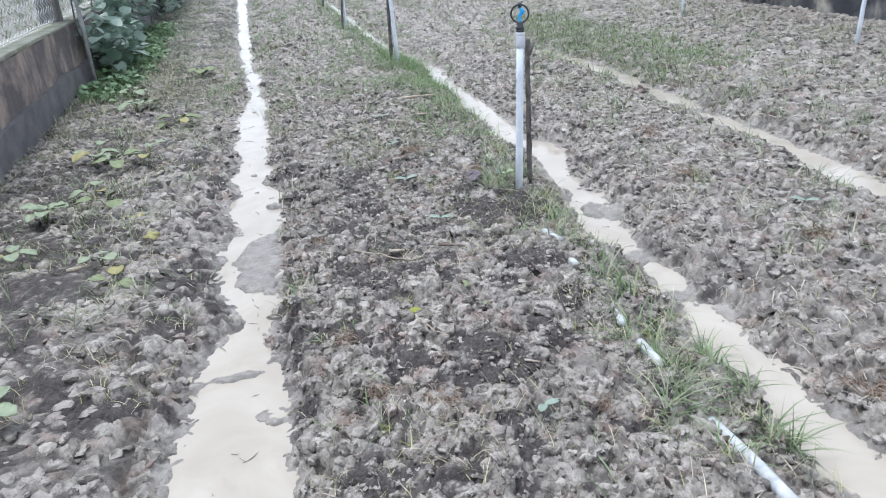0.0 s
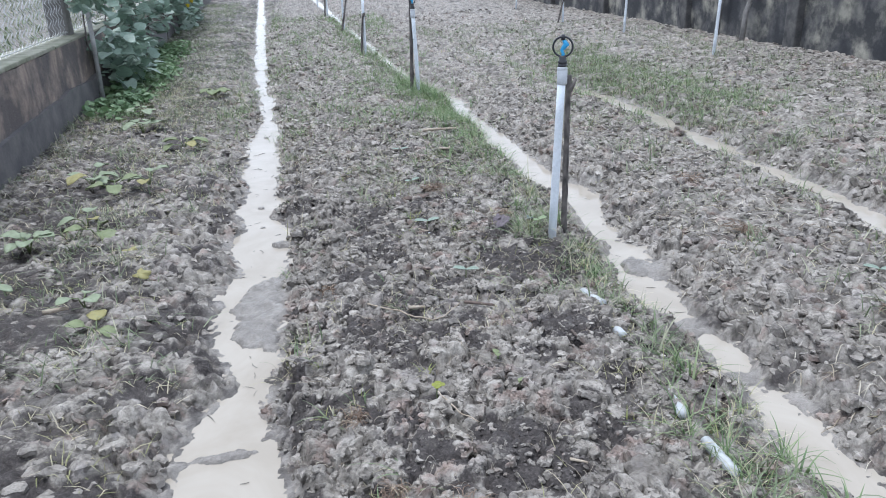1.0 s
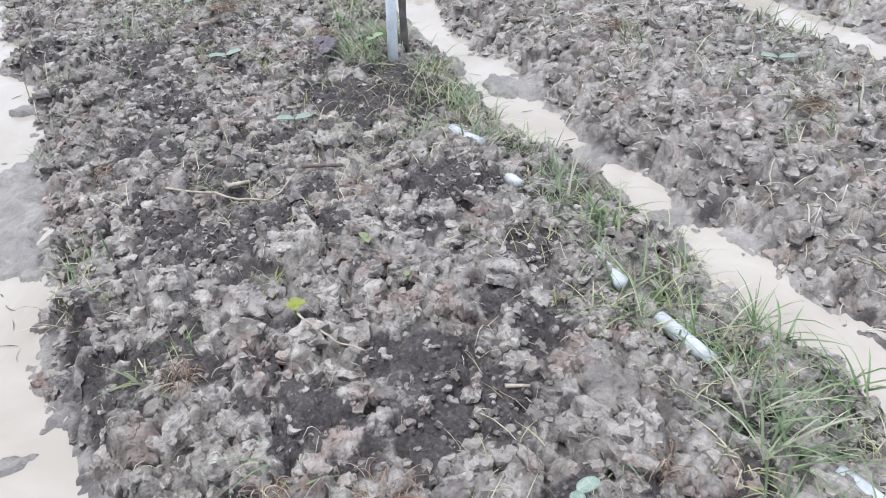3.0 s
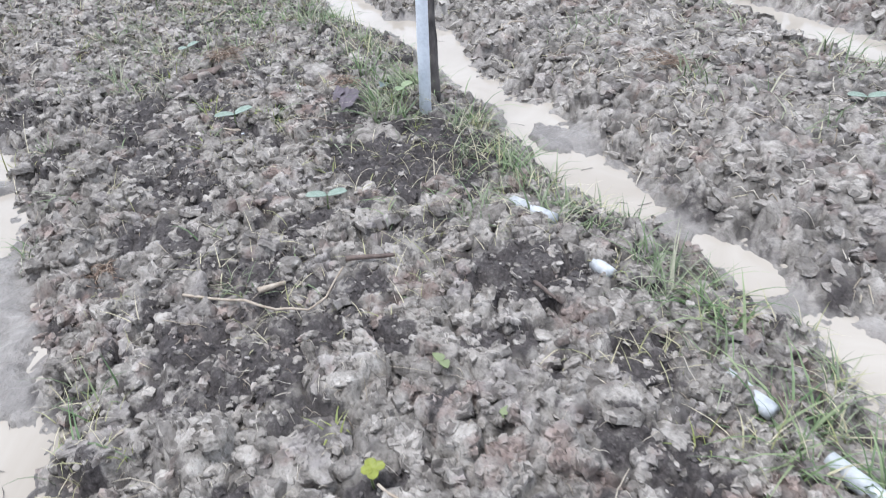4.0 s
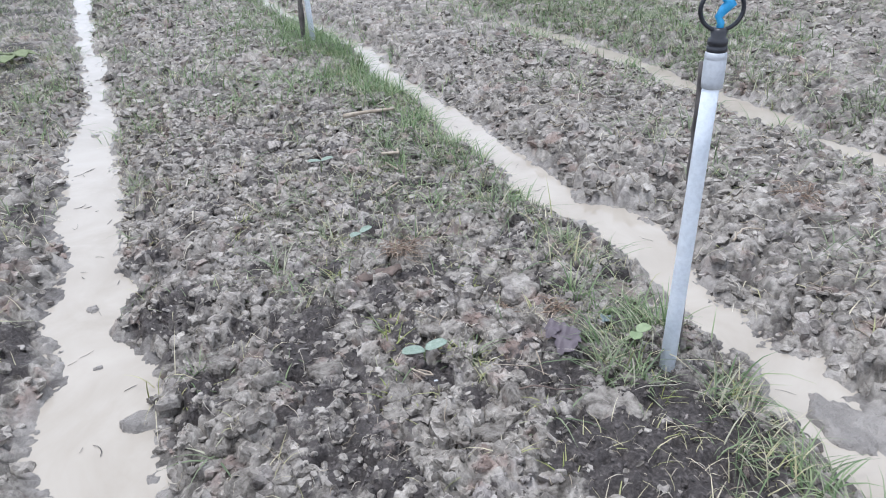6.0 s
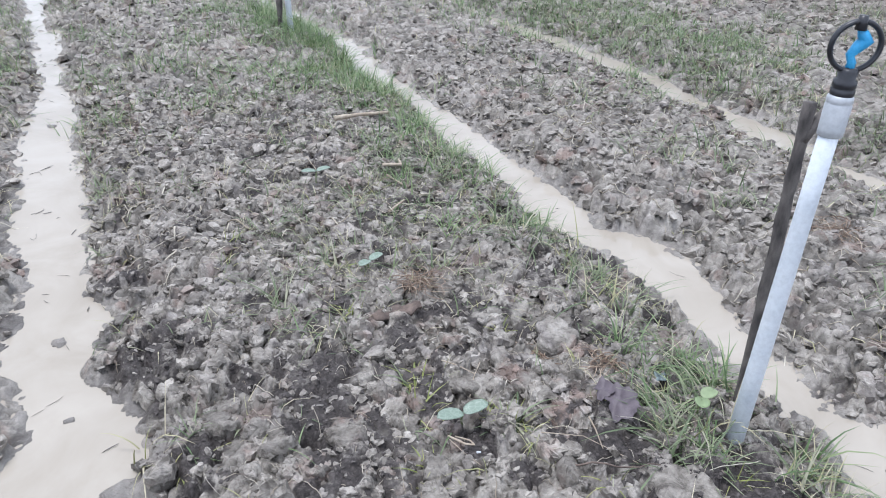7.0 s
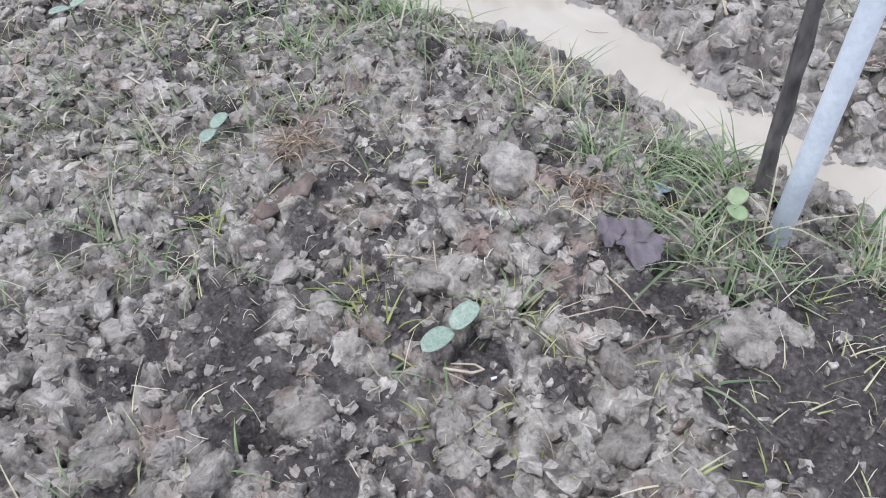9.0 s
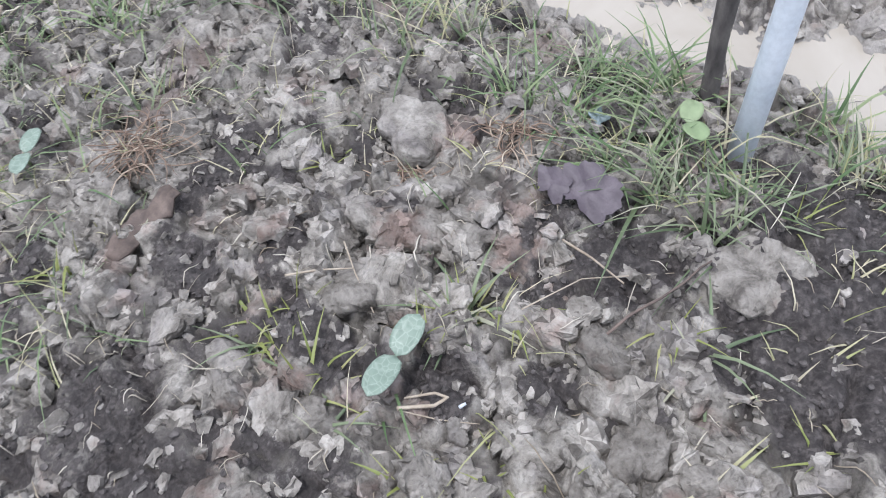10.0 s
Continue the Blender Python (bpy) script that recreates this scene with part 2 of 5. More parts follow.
WEEDS = blade_material("small_green_weeds", [(0.0, (0.110, 0.190, 0.090)), (0.6, (0.190, 0.295, 0.150)), (1.0, (0.290, 0.375, 0.225))], gloss=0.5)
VINE = blade_material("vine_leaf", [(0.0, (0.150, 0.225, 0.175)), (0.6, (0.280, 0.375, 0.310)), (1.0, (0.410, 0.490, 0.425))], gloss=0.40)
PETAL = blade_material("yellow_petal", [(0.0, (0.75, 0.56, 0.02)), (1.0, (0.85, 0.68, 0.05))], gloss=0.5)
WALL = wall_material("stained_rough_plaster", (0.370, 0.300, 0.250), (0.265, 0.212, 0.180), (0.085, 0.076, 0.078), 6, 0.28)
COPING = plain_material("mossy_coping", (0.14, 0.15, 0.10), (0.30, 0.30, 0.25), 9, 0.9, 0, 0.7, 0.008)
WALL_EAST = wall_material("mould_stained_plaster", (0.360, 0.345, 0.290), (0.120, 0.118, 0.118), (0.030, 0.032, 0.038), 3)
DARKCON = plain_material("dark_mouldy_concrete", (0.045, 0.045, 0.048), (0.135, 0.130, 0.125), 9, 0.9, 0, 0.6, 0.004)
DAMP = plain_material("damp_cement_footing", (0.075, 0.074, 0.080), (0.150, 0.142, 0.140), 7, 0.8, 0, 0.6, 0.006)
CONCRETE = plain_material("weathered_concrete", (0.13, 0.125, 0.12), (0.27, 0.26, 0.25), 12, 0.9, 0, 0.6, 0.004)
WIRE = plain_material("galvanised_wire", (0.42, 0.43, 0.44), (0.60, 0.61, 0.62), 30, 0.45, 0.6, 0.0)
IRON = plain_material("dull_steel_pole", (0.26, 0.26, 0.26), (0.42, 0.42, 0.42), 18, 0.6, 0.3, 0.3, 0.001)


# ---- numbers on the plan ----
def hash2(i, j, seed):
    h = (i.astype(np.int64) * 374761393 + j.astype(np.int64) * 668265263 + seed * 974634777) & 0xFFFFFFFF
    h = ((h ^ (h >> 13)) * 1274126177) & 0xFFFFFFFF
    h = ((h ^ (h >> 16)) * 2246822519) & 0xFFFFFFFF
    return ((h ^ (h >> 15)) & 0xFFFFFF) / float(0x1000000)


def value_noise(x, y, seed):
    i, j = np.floor(x), np.floor(y)
    u, v = x - i, y - j
    u, v = u * u * (3 - 2 * u), v * v * (3 - 2 * v)
    a, b = hash2(i, j, seed), hash2(i + 1, j, seed)
    c, d = hash2(i, j + 1, seed), hash2(i + 1, j + 1, seed)
    return (a + (b - a) * u) * (1 - v) + (c + (d - c) * u) * v


def fbm(x, y, scale, seed, octaves=4):
    out, amp, total = 0.0, 1.0, 0.0
    for k in range(octaves):
        out = out + amp * value_noise(x * scale, y * scale, seed + k)
        total, amp, scale = total + amp, amp * 0.5, scale * 2.03
    return out / total - 0.5


def smooth(a, b, v):
    t = np.clip((v - a) / (b - a), 0, 1)
    return t * t * (3 - 2 * t)


WATER_Z = -0.065
# the three furrows: y, middle of the water, half its width
FURROW_WEST = [(-2, -0.155, 0.135), (1.3, -0.150, 0.125), (1.44, -0.136, 0.114), (1.62, -0.161, 0.101), (1.74, -0.157, 0.069), (1.86, -0.113, 0.036), (1.97, -0.116, 0.054),
                (2.1, -0.147, 0.087), (2.35, -0.150, 0.100), (2.55, -0.150, 0.095), (2.66, -0.125, 0.070), (2.8, -0.137, 0.097), (2.93, -0.151, 0.111), (3.05, -0.142, 0.120),
                (3.12, -0.123, 0.081), (3.28, -0.190, 0.058), (3.42, -0.188, 0.102), (3.49, -0.158, 0.098), (3.57, -0.180, 0.062), (3.82, -0.188, 0.060), (3.98, -0.212, 0.100),
                (4.25, -0.198, 0.083), (4.66, -0.215, 0.060), (4.88, -0.218, 0.088), (5.22, -0.198, 0.053), (5.38, -0.223, 0.022), (5.74, -0.241, 0.051), (6.26, -0.262, 0.064),
                (6.6, -0.314, 0.038), (7.35, -0.355, 0.050), (8.65, -0.435, 0.065), (12.1, -0.595, 0.075), (24, -1.180, 0.075)]
FURROW_MIDDLE = [(-2, 1.135, 0.085), (0.9, 1.137, 0.062), (1.04, 1.150, 0.050), (1.14, 1.171, 0.044), (1.27, 1.137, 0.052), (1.4, 1.159, 0.065), (1.48, 1.174, 0.050),
                (1.59, 1.146, 0.016), (1.7, 1.174, 0.053), (1.78, 1.185, 0.050), (1.87, 1.175, 0.015), (2, 1.134, 0.051), (2.1, 1.150, 0.068), (2.3, 1.167, 0.079),
                (2.48, 1.206, 0.077), (2.55, 1.222, 0.065), (2.63, 1.191, 0.025), (2.77, 1.209, 0.059), (2.93, 1.221, 0.041), (3.04, 1.256, 0.070), (3.22, 1.283, 0.091),
                (3.36, 1.265, 0.080), (3.47, 1.168, 0.072), (3.6, 1.185, 0.085), (3.75, 1.212, 0.076), (3.92, 1.198, 0.052), (4.13, 1.177, 0.068), (4.4, 1.183, 0.082),
                (4.6, 1.188, 0.038), (5.2, 1.135, 0.059), (5.7, 1.179, 0.056), (7.4, 0.945, 0.055), (24, 0.165, 0.085)]
FURROW_EAST = [(-2, 2.320, 0.070), (2.1, 2.301, 0.075), (2.37, 2.305, 0.087), (2.7, 2.321, 0.059), (3.03, 2.341, 0.046), (3.4, 2.303, 0.057), (3.6, 2.290, 0.025),
                (3.86, 2.309, 0.081), (4.06, 2.319, 0.053), (4.32, 2.285, 0.055), (4.57, 2.311, 0.080), (4.95, 2.298, 0.077), (5.33, 2.272, 0.073), (6.2, 2.175, 0.038),
                (8, 2.090, 0.030), (24, 1.275, 0.025)]
FURROWS = [FURROW_WEST, FURROW_MIDDLE, FURROW_EAST]
# mud standing in the water: x, y, half sizes, height over the water
ISLANDS = [(-.17, 3.42, .026, .022, .010), (-.155, 3.15, .020, .014, .010), (-.21, 4.88, .028, .045, .010), (-.118, 2.32, .112, .32, .026), (-.15, 1.565, .10, .030, .022), (1.212, 2.36, .082, .115, .021), (-.062, 2.92, .055, .036, .018),
           (1.165, 1.90, .10, .06, .018), (1.15, 1.61, .07, .04, .016), (-.06, 1.36, .06, .05, .014), (2.29, 3.62, .08, .07, .014), (2.28, 4.75, .07, .07, .012), (-.32, 1.50, .07, .09, .018), (-.30, 1.82, .10, .10, .020), (-.28, 3.20, .05, .05, .016)]
# loose dark earth, and the shade in two holes as colour: x, y, radius, strength
DARK = [(.81, 2.405, .185, 1.8), (.70, 2.41, .07, .9), (.77, 1.88, .13, .8), (.52, 1.33, .15, .8), (.25, 2.69, .09, .55), (.40, 2.66, .07, .5), (.33, 3.03, .12, .75), (.74, 2.64, .07, .9), (.86, 2.50, .05, .8),
        (.66, 2.10, .08, .5), (.80, 1.60, .08, .6), (.30, 1.75, .06, .5), (.71, 1.40, .07, .6), (.60, 3.55, .10, .4), (.25, 2.88, .03, 1.0), (.515, 2.755, .045, 1.2), (.555, 2.67, .035, .9), (.1, 2.3, .1, .4),
        (.45, 2.36, .06, .45), (.58, 2.58, .04, .6), (.82, 3.75, .05, .6), (.32, 4.31, .06, .6), (.56, 4.0, .05, .7), (.166, 1.287, .03, 1.3)]


def billow(x, y, scale, seed, octaves=4):
    """Rounded bumps with sharp creases between them."""
    out, amp, total = 0.0, 1.0, 0.0
    for k in range(octaves):
        out = out + amp * np.abs(2 * value_noise(x * scale + 3.7 * k, y * scale, seed + k) - 1)
        total, amp, scale = total + amp, amp * 0.55, scale * 2.1
    return out / total


def cracked(x, y, cell, seed):
    """Uneven lumps parted by cracks: how far from the crack, the lump's own number, and its tilt."""
    gi, gj = np.floor(x / cell), np.floor(y / cell)
    f1, f2 = np.full_like(x, 9.0), np.full_like(x, 9.0)
    own, slope = np.zeros_like(x), np.zeros_like(x)
    for di in (-1, 0, 1):
        for dj in (-1, 0, 1):
            i, j = gi + di, gj + dj
            dx, dy = x / cell - (i + hash2(i, j, seed)), y / cell - (j + hash2(i, j, seed + 1))
            d = np.sqrt(dx * dx + dy * dy)
            near = d < f1
            f2 = np.where(near, f1, np.minimum(f2, d))
            num = hash2(i, j, seed + 2)
            own = np.where(near, num, own)
            slope = np.where(near, dx * np.cos(num * 40) + dy * np.sin(num * 40), slope)
            f1 = np.where(near, d, f1)
    return f2 - f1, own, slope


def domes(x, y, cell, seed):
    """Rounded lumps heaped side by side: height 0 to 1 of the highest one, and its own number."""
    gi, gj = np.floor(x / cell), np.floor(y / cell)
    top, own = np.zeros_like(x), np.zeros_like(x)
    for di in (-1, 0, 1):
        for dj in (-1, 0, 1):
            i, j = gi + di, gj + dj
            dx, dy = x / cell - (i + hash2(i, j, seed)), y / cell - (j + hash2(i, j, seed + 1))
            num, turn = hash2(i, j, seed + 2), 6.28 * hash2(i, j, seed + 3)
            u, v = dx * np.cos(turn) + dy * np.sin(turn), dy * np.cos(turn) - dx * np.sin(turn)
            reach = 0.50 + 0.48 * hash2(i, j, seed + 4)
            v = 1.3 * v
            block = np.maximum(np.maximum(np.abs(u), np.abs(v)), 0.75 * np.abs(u + v))
            h = (0.35 + 0.65 * num + 0.35 * u) * np.clip(1 - (0.5 * (u * u + v * v) + 0.6 * block * block) / (reach * reach), 0, 1) ** 0.40
            near = h > top
            top, own = np.where(near, h, top), np.where(near, num, own)
    return top, own


def furrow_depth(x, y):
    """How far inside the water's edge a place of the plan lies, in metres (negative: outside)."""
    wob = (fbm(x, y, 11.0, 40, 5) * 0.045 + fbm(x, y, 36.0, 60, 4) * 0.055) * (1 + 1.3 * smooth(4.8, 6.2, y)) - 0.012 * smooth(5.4, 6.5, y) * smooth(0.2, 0.4, x)
    best = np.full_like(x, -9.0)
    for rows in FURROWS:
        a = np.array(rows)
        best = np.maximum(best, np.interp(y, a[:, 0], a[:, 2]) - np.abs(x - np.interp(y, a[:, 0], a[:, 1])))
    return best + wob


def dark_earth(x, y):
    out = np.zeros_like(x)
    for cx, cy, r, k in DARK:
        near = (np.abs(x - cx) < 2 * r) & (np.abs(y - cy) < 2 * r)
        if near.any():
            xx, yy = x[near], y[near]
            d = np.hypot(xx - cx, yy - cy) / r + fbm(xx, yy, 14.0, 70, 4) * 1.1
            out[near] = np.maximum(out[near], k * smooth(1.15, 0.55, d))
    rest = smooth(0.10, 0.22, fbm(x, y, 3.1, 90, 5)) * 0.6
    gaps = smooth(0.08, 0.16, fbm(x, y, 12.0, 95, 5)) * 0.8
    damp = smooth(-0.3, -0.7, x) * smooth(-0.16, 0.08, fbm(x, y, 5.0, 97, 5)) * 0.6
    bed = 1 - 0.75 * np.maximum(smooth(1.15, 1.35, x), smooth(3.8, 5.5, y))
    return np.maximum.reduce([out, rest * bed, gaps * bed, damp])


def lay(x, y):
    """Height of the ground, with its share of dark earth and of silt."""
    depth = furrow_depth(x, y)
    out = np.clip(-depth, 0, None)
    bank = WATER_Z + 0.004 + 0.034 * smooth(0.0, 0.09, out) + 0.033 * smooth(0.05, 0.28, out)
    sunk = WATER_Z - 0.004 - 0.05 * smooth(0.0, 0.05, depth)
    base = np.where(depth > 0, sunk, bank)
    mud = np.zeros_like(x)
    for cx, cy, rx, ry, h in ISLANDS:
        q = np.exp(-((x - cx) / rx) ** 2 - ((y - cy) / ry) ** 2) + fbm(x, y, 16.0, 35, 4) * 0.9 * np.exp(-((x - cx) / (2 * rx)) ** 2 - ((y - cy) / (2 * ry)) ** 2)
        mud = np.maximum(mud, smooth(0.2, 0.5, q))
        top = WATER_Z + h * 0.55 + fbm(x, y, 22.0, 33, 4) * 0.03
        base = np.where(depth > -0.02, base + (np.maximum(top, base) - base) * smooth(0.25, 0.65, q), base)
    dark = dark_earth(x, y)
    land = smooth(-0.01, 0.05, out)
    amp = (0.12 + 0.88 * land) * (1 - 0.25 * dark) * (1 + 0.4 * smooth(0.0, 0.03, out) * smooth(0.2, 0.08, out))
    wx, wy = x + fbm(x, y, 14.0, 5, 4) * 0.085, y + fbm(x, y, 14.0, 15, 4) * 0.085
    e1, n1, s1 = cracked(wx, wy, 0.092, 100)
    big = smooth(0.0, 0.20, e1) * (0.013 + 0.016 * n1 ** 1.5 + 0.010 * s1)
    wx, wy = x + fbm(x, y, 34.0, 6, 3) * 0.034, y + fbm(x, y, 34.0, 16, 3) * 0.034
    d1, n2 = domes(wx, wy, 0.040, 200)
    d2, n3 = domes(wx * 0.6 + x * 0.4, wy * 0.6 + y * 0.4, 0.021, 300)
    d3, n4 = domes(x, y, 0.0115, 400)
    near_walk = smooth(5.5, 3.5, y)
    rough = (billow(x, y, 24.0, 25, 4) - 0.3) * 0.012
    lumps = 1.1 * big + 0.0150 * d1 + 0.0100 * d2 + 0.0036 * d3 * near_walk + rough - 0.024
    # tone falls lowest in the gaps, where no lump lies
    tone = np.clip(0.42 * n2 + 0.30 * n1 + 0.32 * n3 * (d2 > 0) + 0.06, 0, 1)
    # dark earth is thinned on lump tops and kept in the gaps between
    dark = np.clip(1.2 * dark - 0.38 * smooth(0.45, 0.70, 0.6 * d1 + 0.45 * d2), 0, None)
    wall_side = smooth(-0.45, -0.9, x) * smooth(3.2, 1.8, y)
    amp = amp * (0.15 + 0.85 * smooth(-2.8, -1.9, x - 0.05 * np.minimum(0, 5 - y)))
    lumps = lumps * (1 - 0.35 * wall_side)
    z = base + (lumps - 0.010) * amp + fbm(x, y, 2.2, 8, 4) * 0.05 * land
    for px, py in ((.25, 2.88), (.166, 1.287), (.75, 1.77)):
        z = z - 0.05 * np.exp(-((x - px) / .02) ** 2 - ((y - py) / .017) ** 2)
    z = np.where(out > 0.03, np.maximum(z, WATER_Z + 0.006), z)
    silt = np.maximum(smooth(0.05, 0.0, out + fbm(x, y, 14.0, 77, 3) * 0.08) * (1 - 0.5 * dark), mud * smooth(0.03, 0.0, out))
    return z, dark, silt, tone


def ground_z(x, y):
    x, y = np.atleast_1d(np.asarray(x, float)), np.atleast_1d(np.asarray(y, float))
    return lay(x, y)[0]


def g(x, y):
    return float(ground_z(x, y)[0])


# ---- mesh tools ----
def mesh_from(name, verts, quads, material, smoothed=True, tris=None):
    """One mesh from arrays of places and of four- or three-cornered faces."""
    me = bpy.data.meshes.new(name)
    verts = np.asarray(verts, np.float32).reshape(-1, 3)
    quads = np.zeros((0, 4), int) if quads is None else np.asarray(quads).reshape(-1, 4)
    tris = np.zeros((0, 3), int) if tris is None else np.asarray(tris).reshape(-1, 3)
    nq, nt = len(quads), len(tris)
    me.vertices.add(len(verts))
    me.vertices.foreach_set("co", verts.ravel())
    me.loops.add(nq * 4 + nt * 3)
    me.loops.foreach_set("vertex_index", np.concatenate([quads.ravel(), tris.ravel()]).astype(np.int32))
    me.polygons.add(nq + nt)
    me.polygons.foreach_set("loop_start", np.concatenate([np.arange(nq) * 4, nq * 4 + np.arange(nt) * 3]).astype(np.int32))
    me.polygons.foreach_set("use_smooth", np.full(nq + nt, smoothed))
    me.materials.append(material)
    me.update(calc_edges=True)
    me.validate()
    return me


def finish(bm, name, material, smoothed=True):
    me = bpy.data.meshes.new(name)
    bmesh.ops.recalc_face_normals(bm, faces=bm.faces)
    for f in bm.faces:
        f.smooth = smoothed
    bm.to_mesh(me)
    bm.free()
    me.materials.append(material)
    return me


def part(name, bm, material, parent, label="", smoothed=True):
    """Links a bmesh, or a mesh, as one object under a thing or a part."""
    me = finish(bm, name, material, smoothed) if isinstance(bm, bmesh.types.BMesh) else bm
    ob = new(name, me)
    ob.parent = parent
    return tagged(ob, label) if label else ob


def thing(name, x, y, z, label, category, group="", rz=0.0):
    ob = new(name)
    ob.empty_display_size = 0.05
    ob.matrix_basis = pose(x, y, z, 0, 0, rz)
    return tagged(ob, label, category, group)


def box_bm(bm, x0, x1, y0, y1, z0, z1, bevel=0.0, m=None):
    made = bmesh.ops.create_cube(bm, size=1)["verts"]
    for v in made:
        v.co = Vector(((x0 + x1) / 2 + v.co.x * (x1 - x0), (y0 + y1) / 2 + v.co.y * (y1 - y0), (z0 + z1) / 2 + v.co.z * (z1 - z0)))
    if bevel:
        edges = list({e for v in made for e in v.link_edges})
        bmesh.ops.bevel(bm, geom=edges, offset=bevel, segments=2, profile=0.6, affect="EDGES")
    return bm


def tube(points, radii, sides=10, wobble=0.0, seed=0, bm=None, caps=True):
    """A round rod along the points, with a radius at each."""
    bm = bm or bmesh.new()
    rnd = random.Random(seed)
    pts = [Vector(p) for p in points]
    radii = [radii] * len(pts) if isinstance(radii, (int, float)) else radii
    rings = []
    axis = (pts[-1] - pts[0]).normalized()
    helper = Vector((0, 0, 1)) if abs(axis.z) < 0.8 else Vector((0, 1, 0))
    for k, p in enumerate(pts):
        along = (pts[min(k + 1, len(pts) - 1)] - pts[max(k - 1, 0)]).normalized()
        side = along.cross(helper).normalized()
        up = side.cross(along).normalized()
        ring = []
        for s in range(sides):
            a = 2 * math.pi * s / sides
            r = radii[k] * (1 + wobble * (rnd.random() - 0.5))
            ring.append(bm.verts.new(p + side * (r * math.cos(a)) + up * (r * math.sin(a))))
        rings.append(ring)
    for a, b in zip(rings, rings[1:]):
        for s in range(sides):
            bm.faces.new((a[s], a[(s + 1) % sides], b[(s + 1) % sides], b[s]))
    if caps:
        bm.faces.new(rings[0][::-1])
        bm.faces.new(rings[-1])
    return bm


def lathe(profile, sides=24, bm=None, m=None):
    """A turned body from (radius, height) pairs."""
    bm = bm or bmesh.new()
    rings = []
    for r, z in profile:
        rings.append([bm.verts.new(Vector((r * math.cos(2 * math.pi * s / sides), r * math.sin(2 * math.pi * s / sides), z))) for s in range(sides)])
    for a, b in zip(rings, rings[1:]):
        for s in range(sides):
            bm.faces.new((a[s], a[(s + 1) % sides], b[(s + 1) % sides], b[s]))
    bm.faces.new(rings[0][::-1])
    bm.faces.new(rings[-1])
    return bm


def leaf_bm(length, width, shape="oval", fold=0.15, droop=0.2, thick=0.0008, seed=0, bm=None, m=None, ruffle=0.0):
    """A leaf with thickness along +y, folded along its midrib and drooping to its tip."""
    bm = bm or bmesh.new()
    m = m or Matrix()
    rnd = random.Random(seed)
    rows, cols = 9, 6
    grid = {}
    for side in (0, 1):
        for i in range(rows + 1):
            t = i / rows
            if shape == "oval":
                w = math.sqrt(max(0.0, 1 - (2 * t - 1) ** 2)) ** 0.85
            elif shape == "heart":
                w = (math.sin(math.pi * min(1, t ** 0.55)) ** 0.7) if 0 < t < 1 else 0
            else:
                w = math.sin(math.pi * t ** 0.8)
            w = max(w, 0.03) * (1 + ruffle * (rnd.random() - 0.5))
            for j in range(cols + 1):
                s = 2 * j / cols - 1
                z = fold * abs(s) * width * 0.5 * w - droop * length * t * t + ruffle * width * 0.25 * math.sin(7 * t + 5 * s + seed)
                grid[side, i, j] = bm.verts.new(m @ Vector((s * width / 2 * w, length * t, z - side * thick)))
    for i in range(rows):
        for j in range(cols):
            a, b, c, d = (i, j), (i, j + 1), (i + 1, j + 1), (i + 1, j)
            bm.faces.new([grid[(0, *k)] for k in (a, b, c, d)])
            bm.faces.new([grid[(1, *k)] for k in (d, c, b, a)])
    border = [(0, j) for j in range(cols)] + [(i, cols) for i in range(rows)] + [(rows, j) for j in range(cols, 0, -1)] + [(i, 0) for i in range(rows, 0, -1)]
    for p, q in zip(border, border[1:] + border[:1]):
        bm.faces.new((grid[(0, *q)], grid[(0, *p)], grid[(1, *p)], grid[(1, *q)]))
    return bm


def blades(base, azimuth, length, lean, width, droop, segments=4):
    """Bent grass blades: arrays of places, directions, lengths; returns places and faces."""
    n = len(base)
    t = np.linspace(0, 1, segments + 1)
    out = np.stack([np.cos(azimuth), np.sin(azimuth), np.zeros(n)], 1)
    across = np.stack([-np.sin(azimuth), np.cos(azimuth), np.zeros(n)], 1)
    reach = length[:, None] * (np.sin(lean)[:, None] * t + droop[:, None] * t ** 2.2 * 0.7)
    rise = length[:, None] * (np.cos(lean)[:, None] * t - droop[:, None] * t ** 2.6 * 0.75)
    mid = base[:, None, :] + out[:, None, :] * reach[..., None]
    mid[..., 2] += rise
    half = (width[:, None] * (1 - t ** 1.7 * 0.92) / 2)[..., None]
    fold = np.zeros_like(mid)
    fold[..., 2] = (half * 0.5)[..., 0]
    left, right = mid + across[:, None, :] * half + fold, mid - across[:, None, :] * half + fold
    v = np.stack([left, mid, right], 2)
    rows = segments + 1
    idx = np.arange(n * rows * 3).reshape(n, rows, 3)
    f1 = np.stack([idx[:, :-1, 0], idx[:, :-1, 1], idx[:, 1:, 1], idx[:, 1:, 0]], -1)
    f2 = np.stack([idx[:, :-1, 1], idx[:, :-1, 2], idx[:, 1:, 2], idx[:, 1:, 1]], -1)
    return v.reshape(-1, 3), np.concatenate([f1.reshape(-1, 4), f2.reshape(-1, 4)])


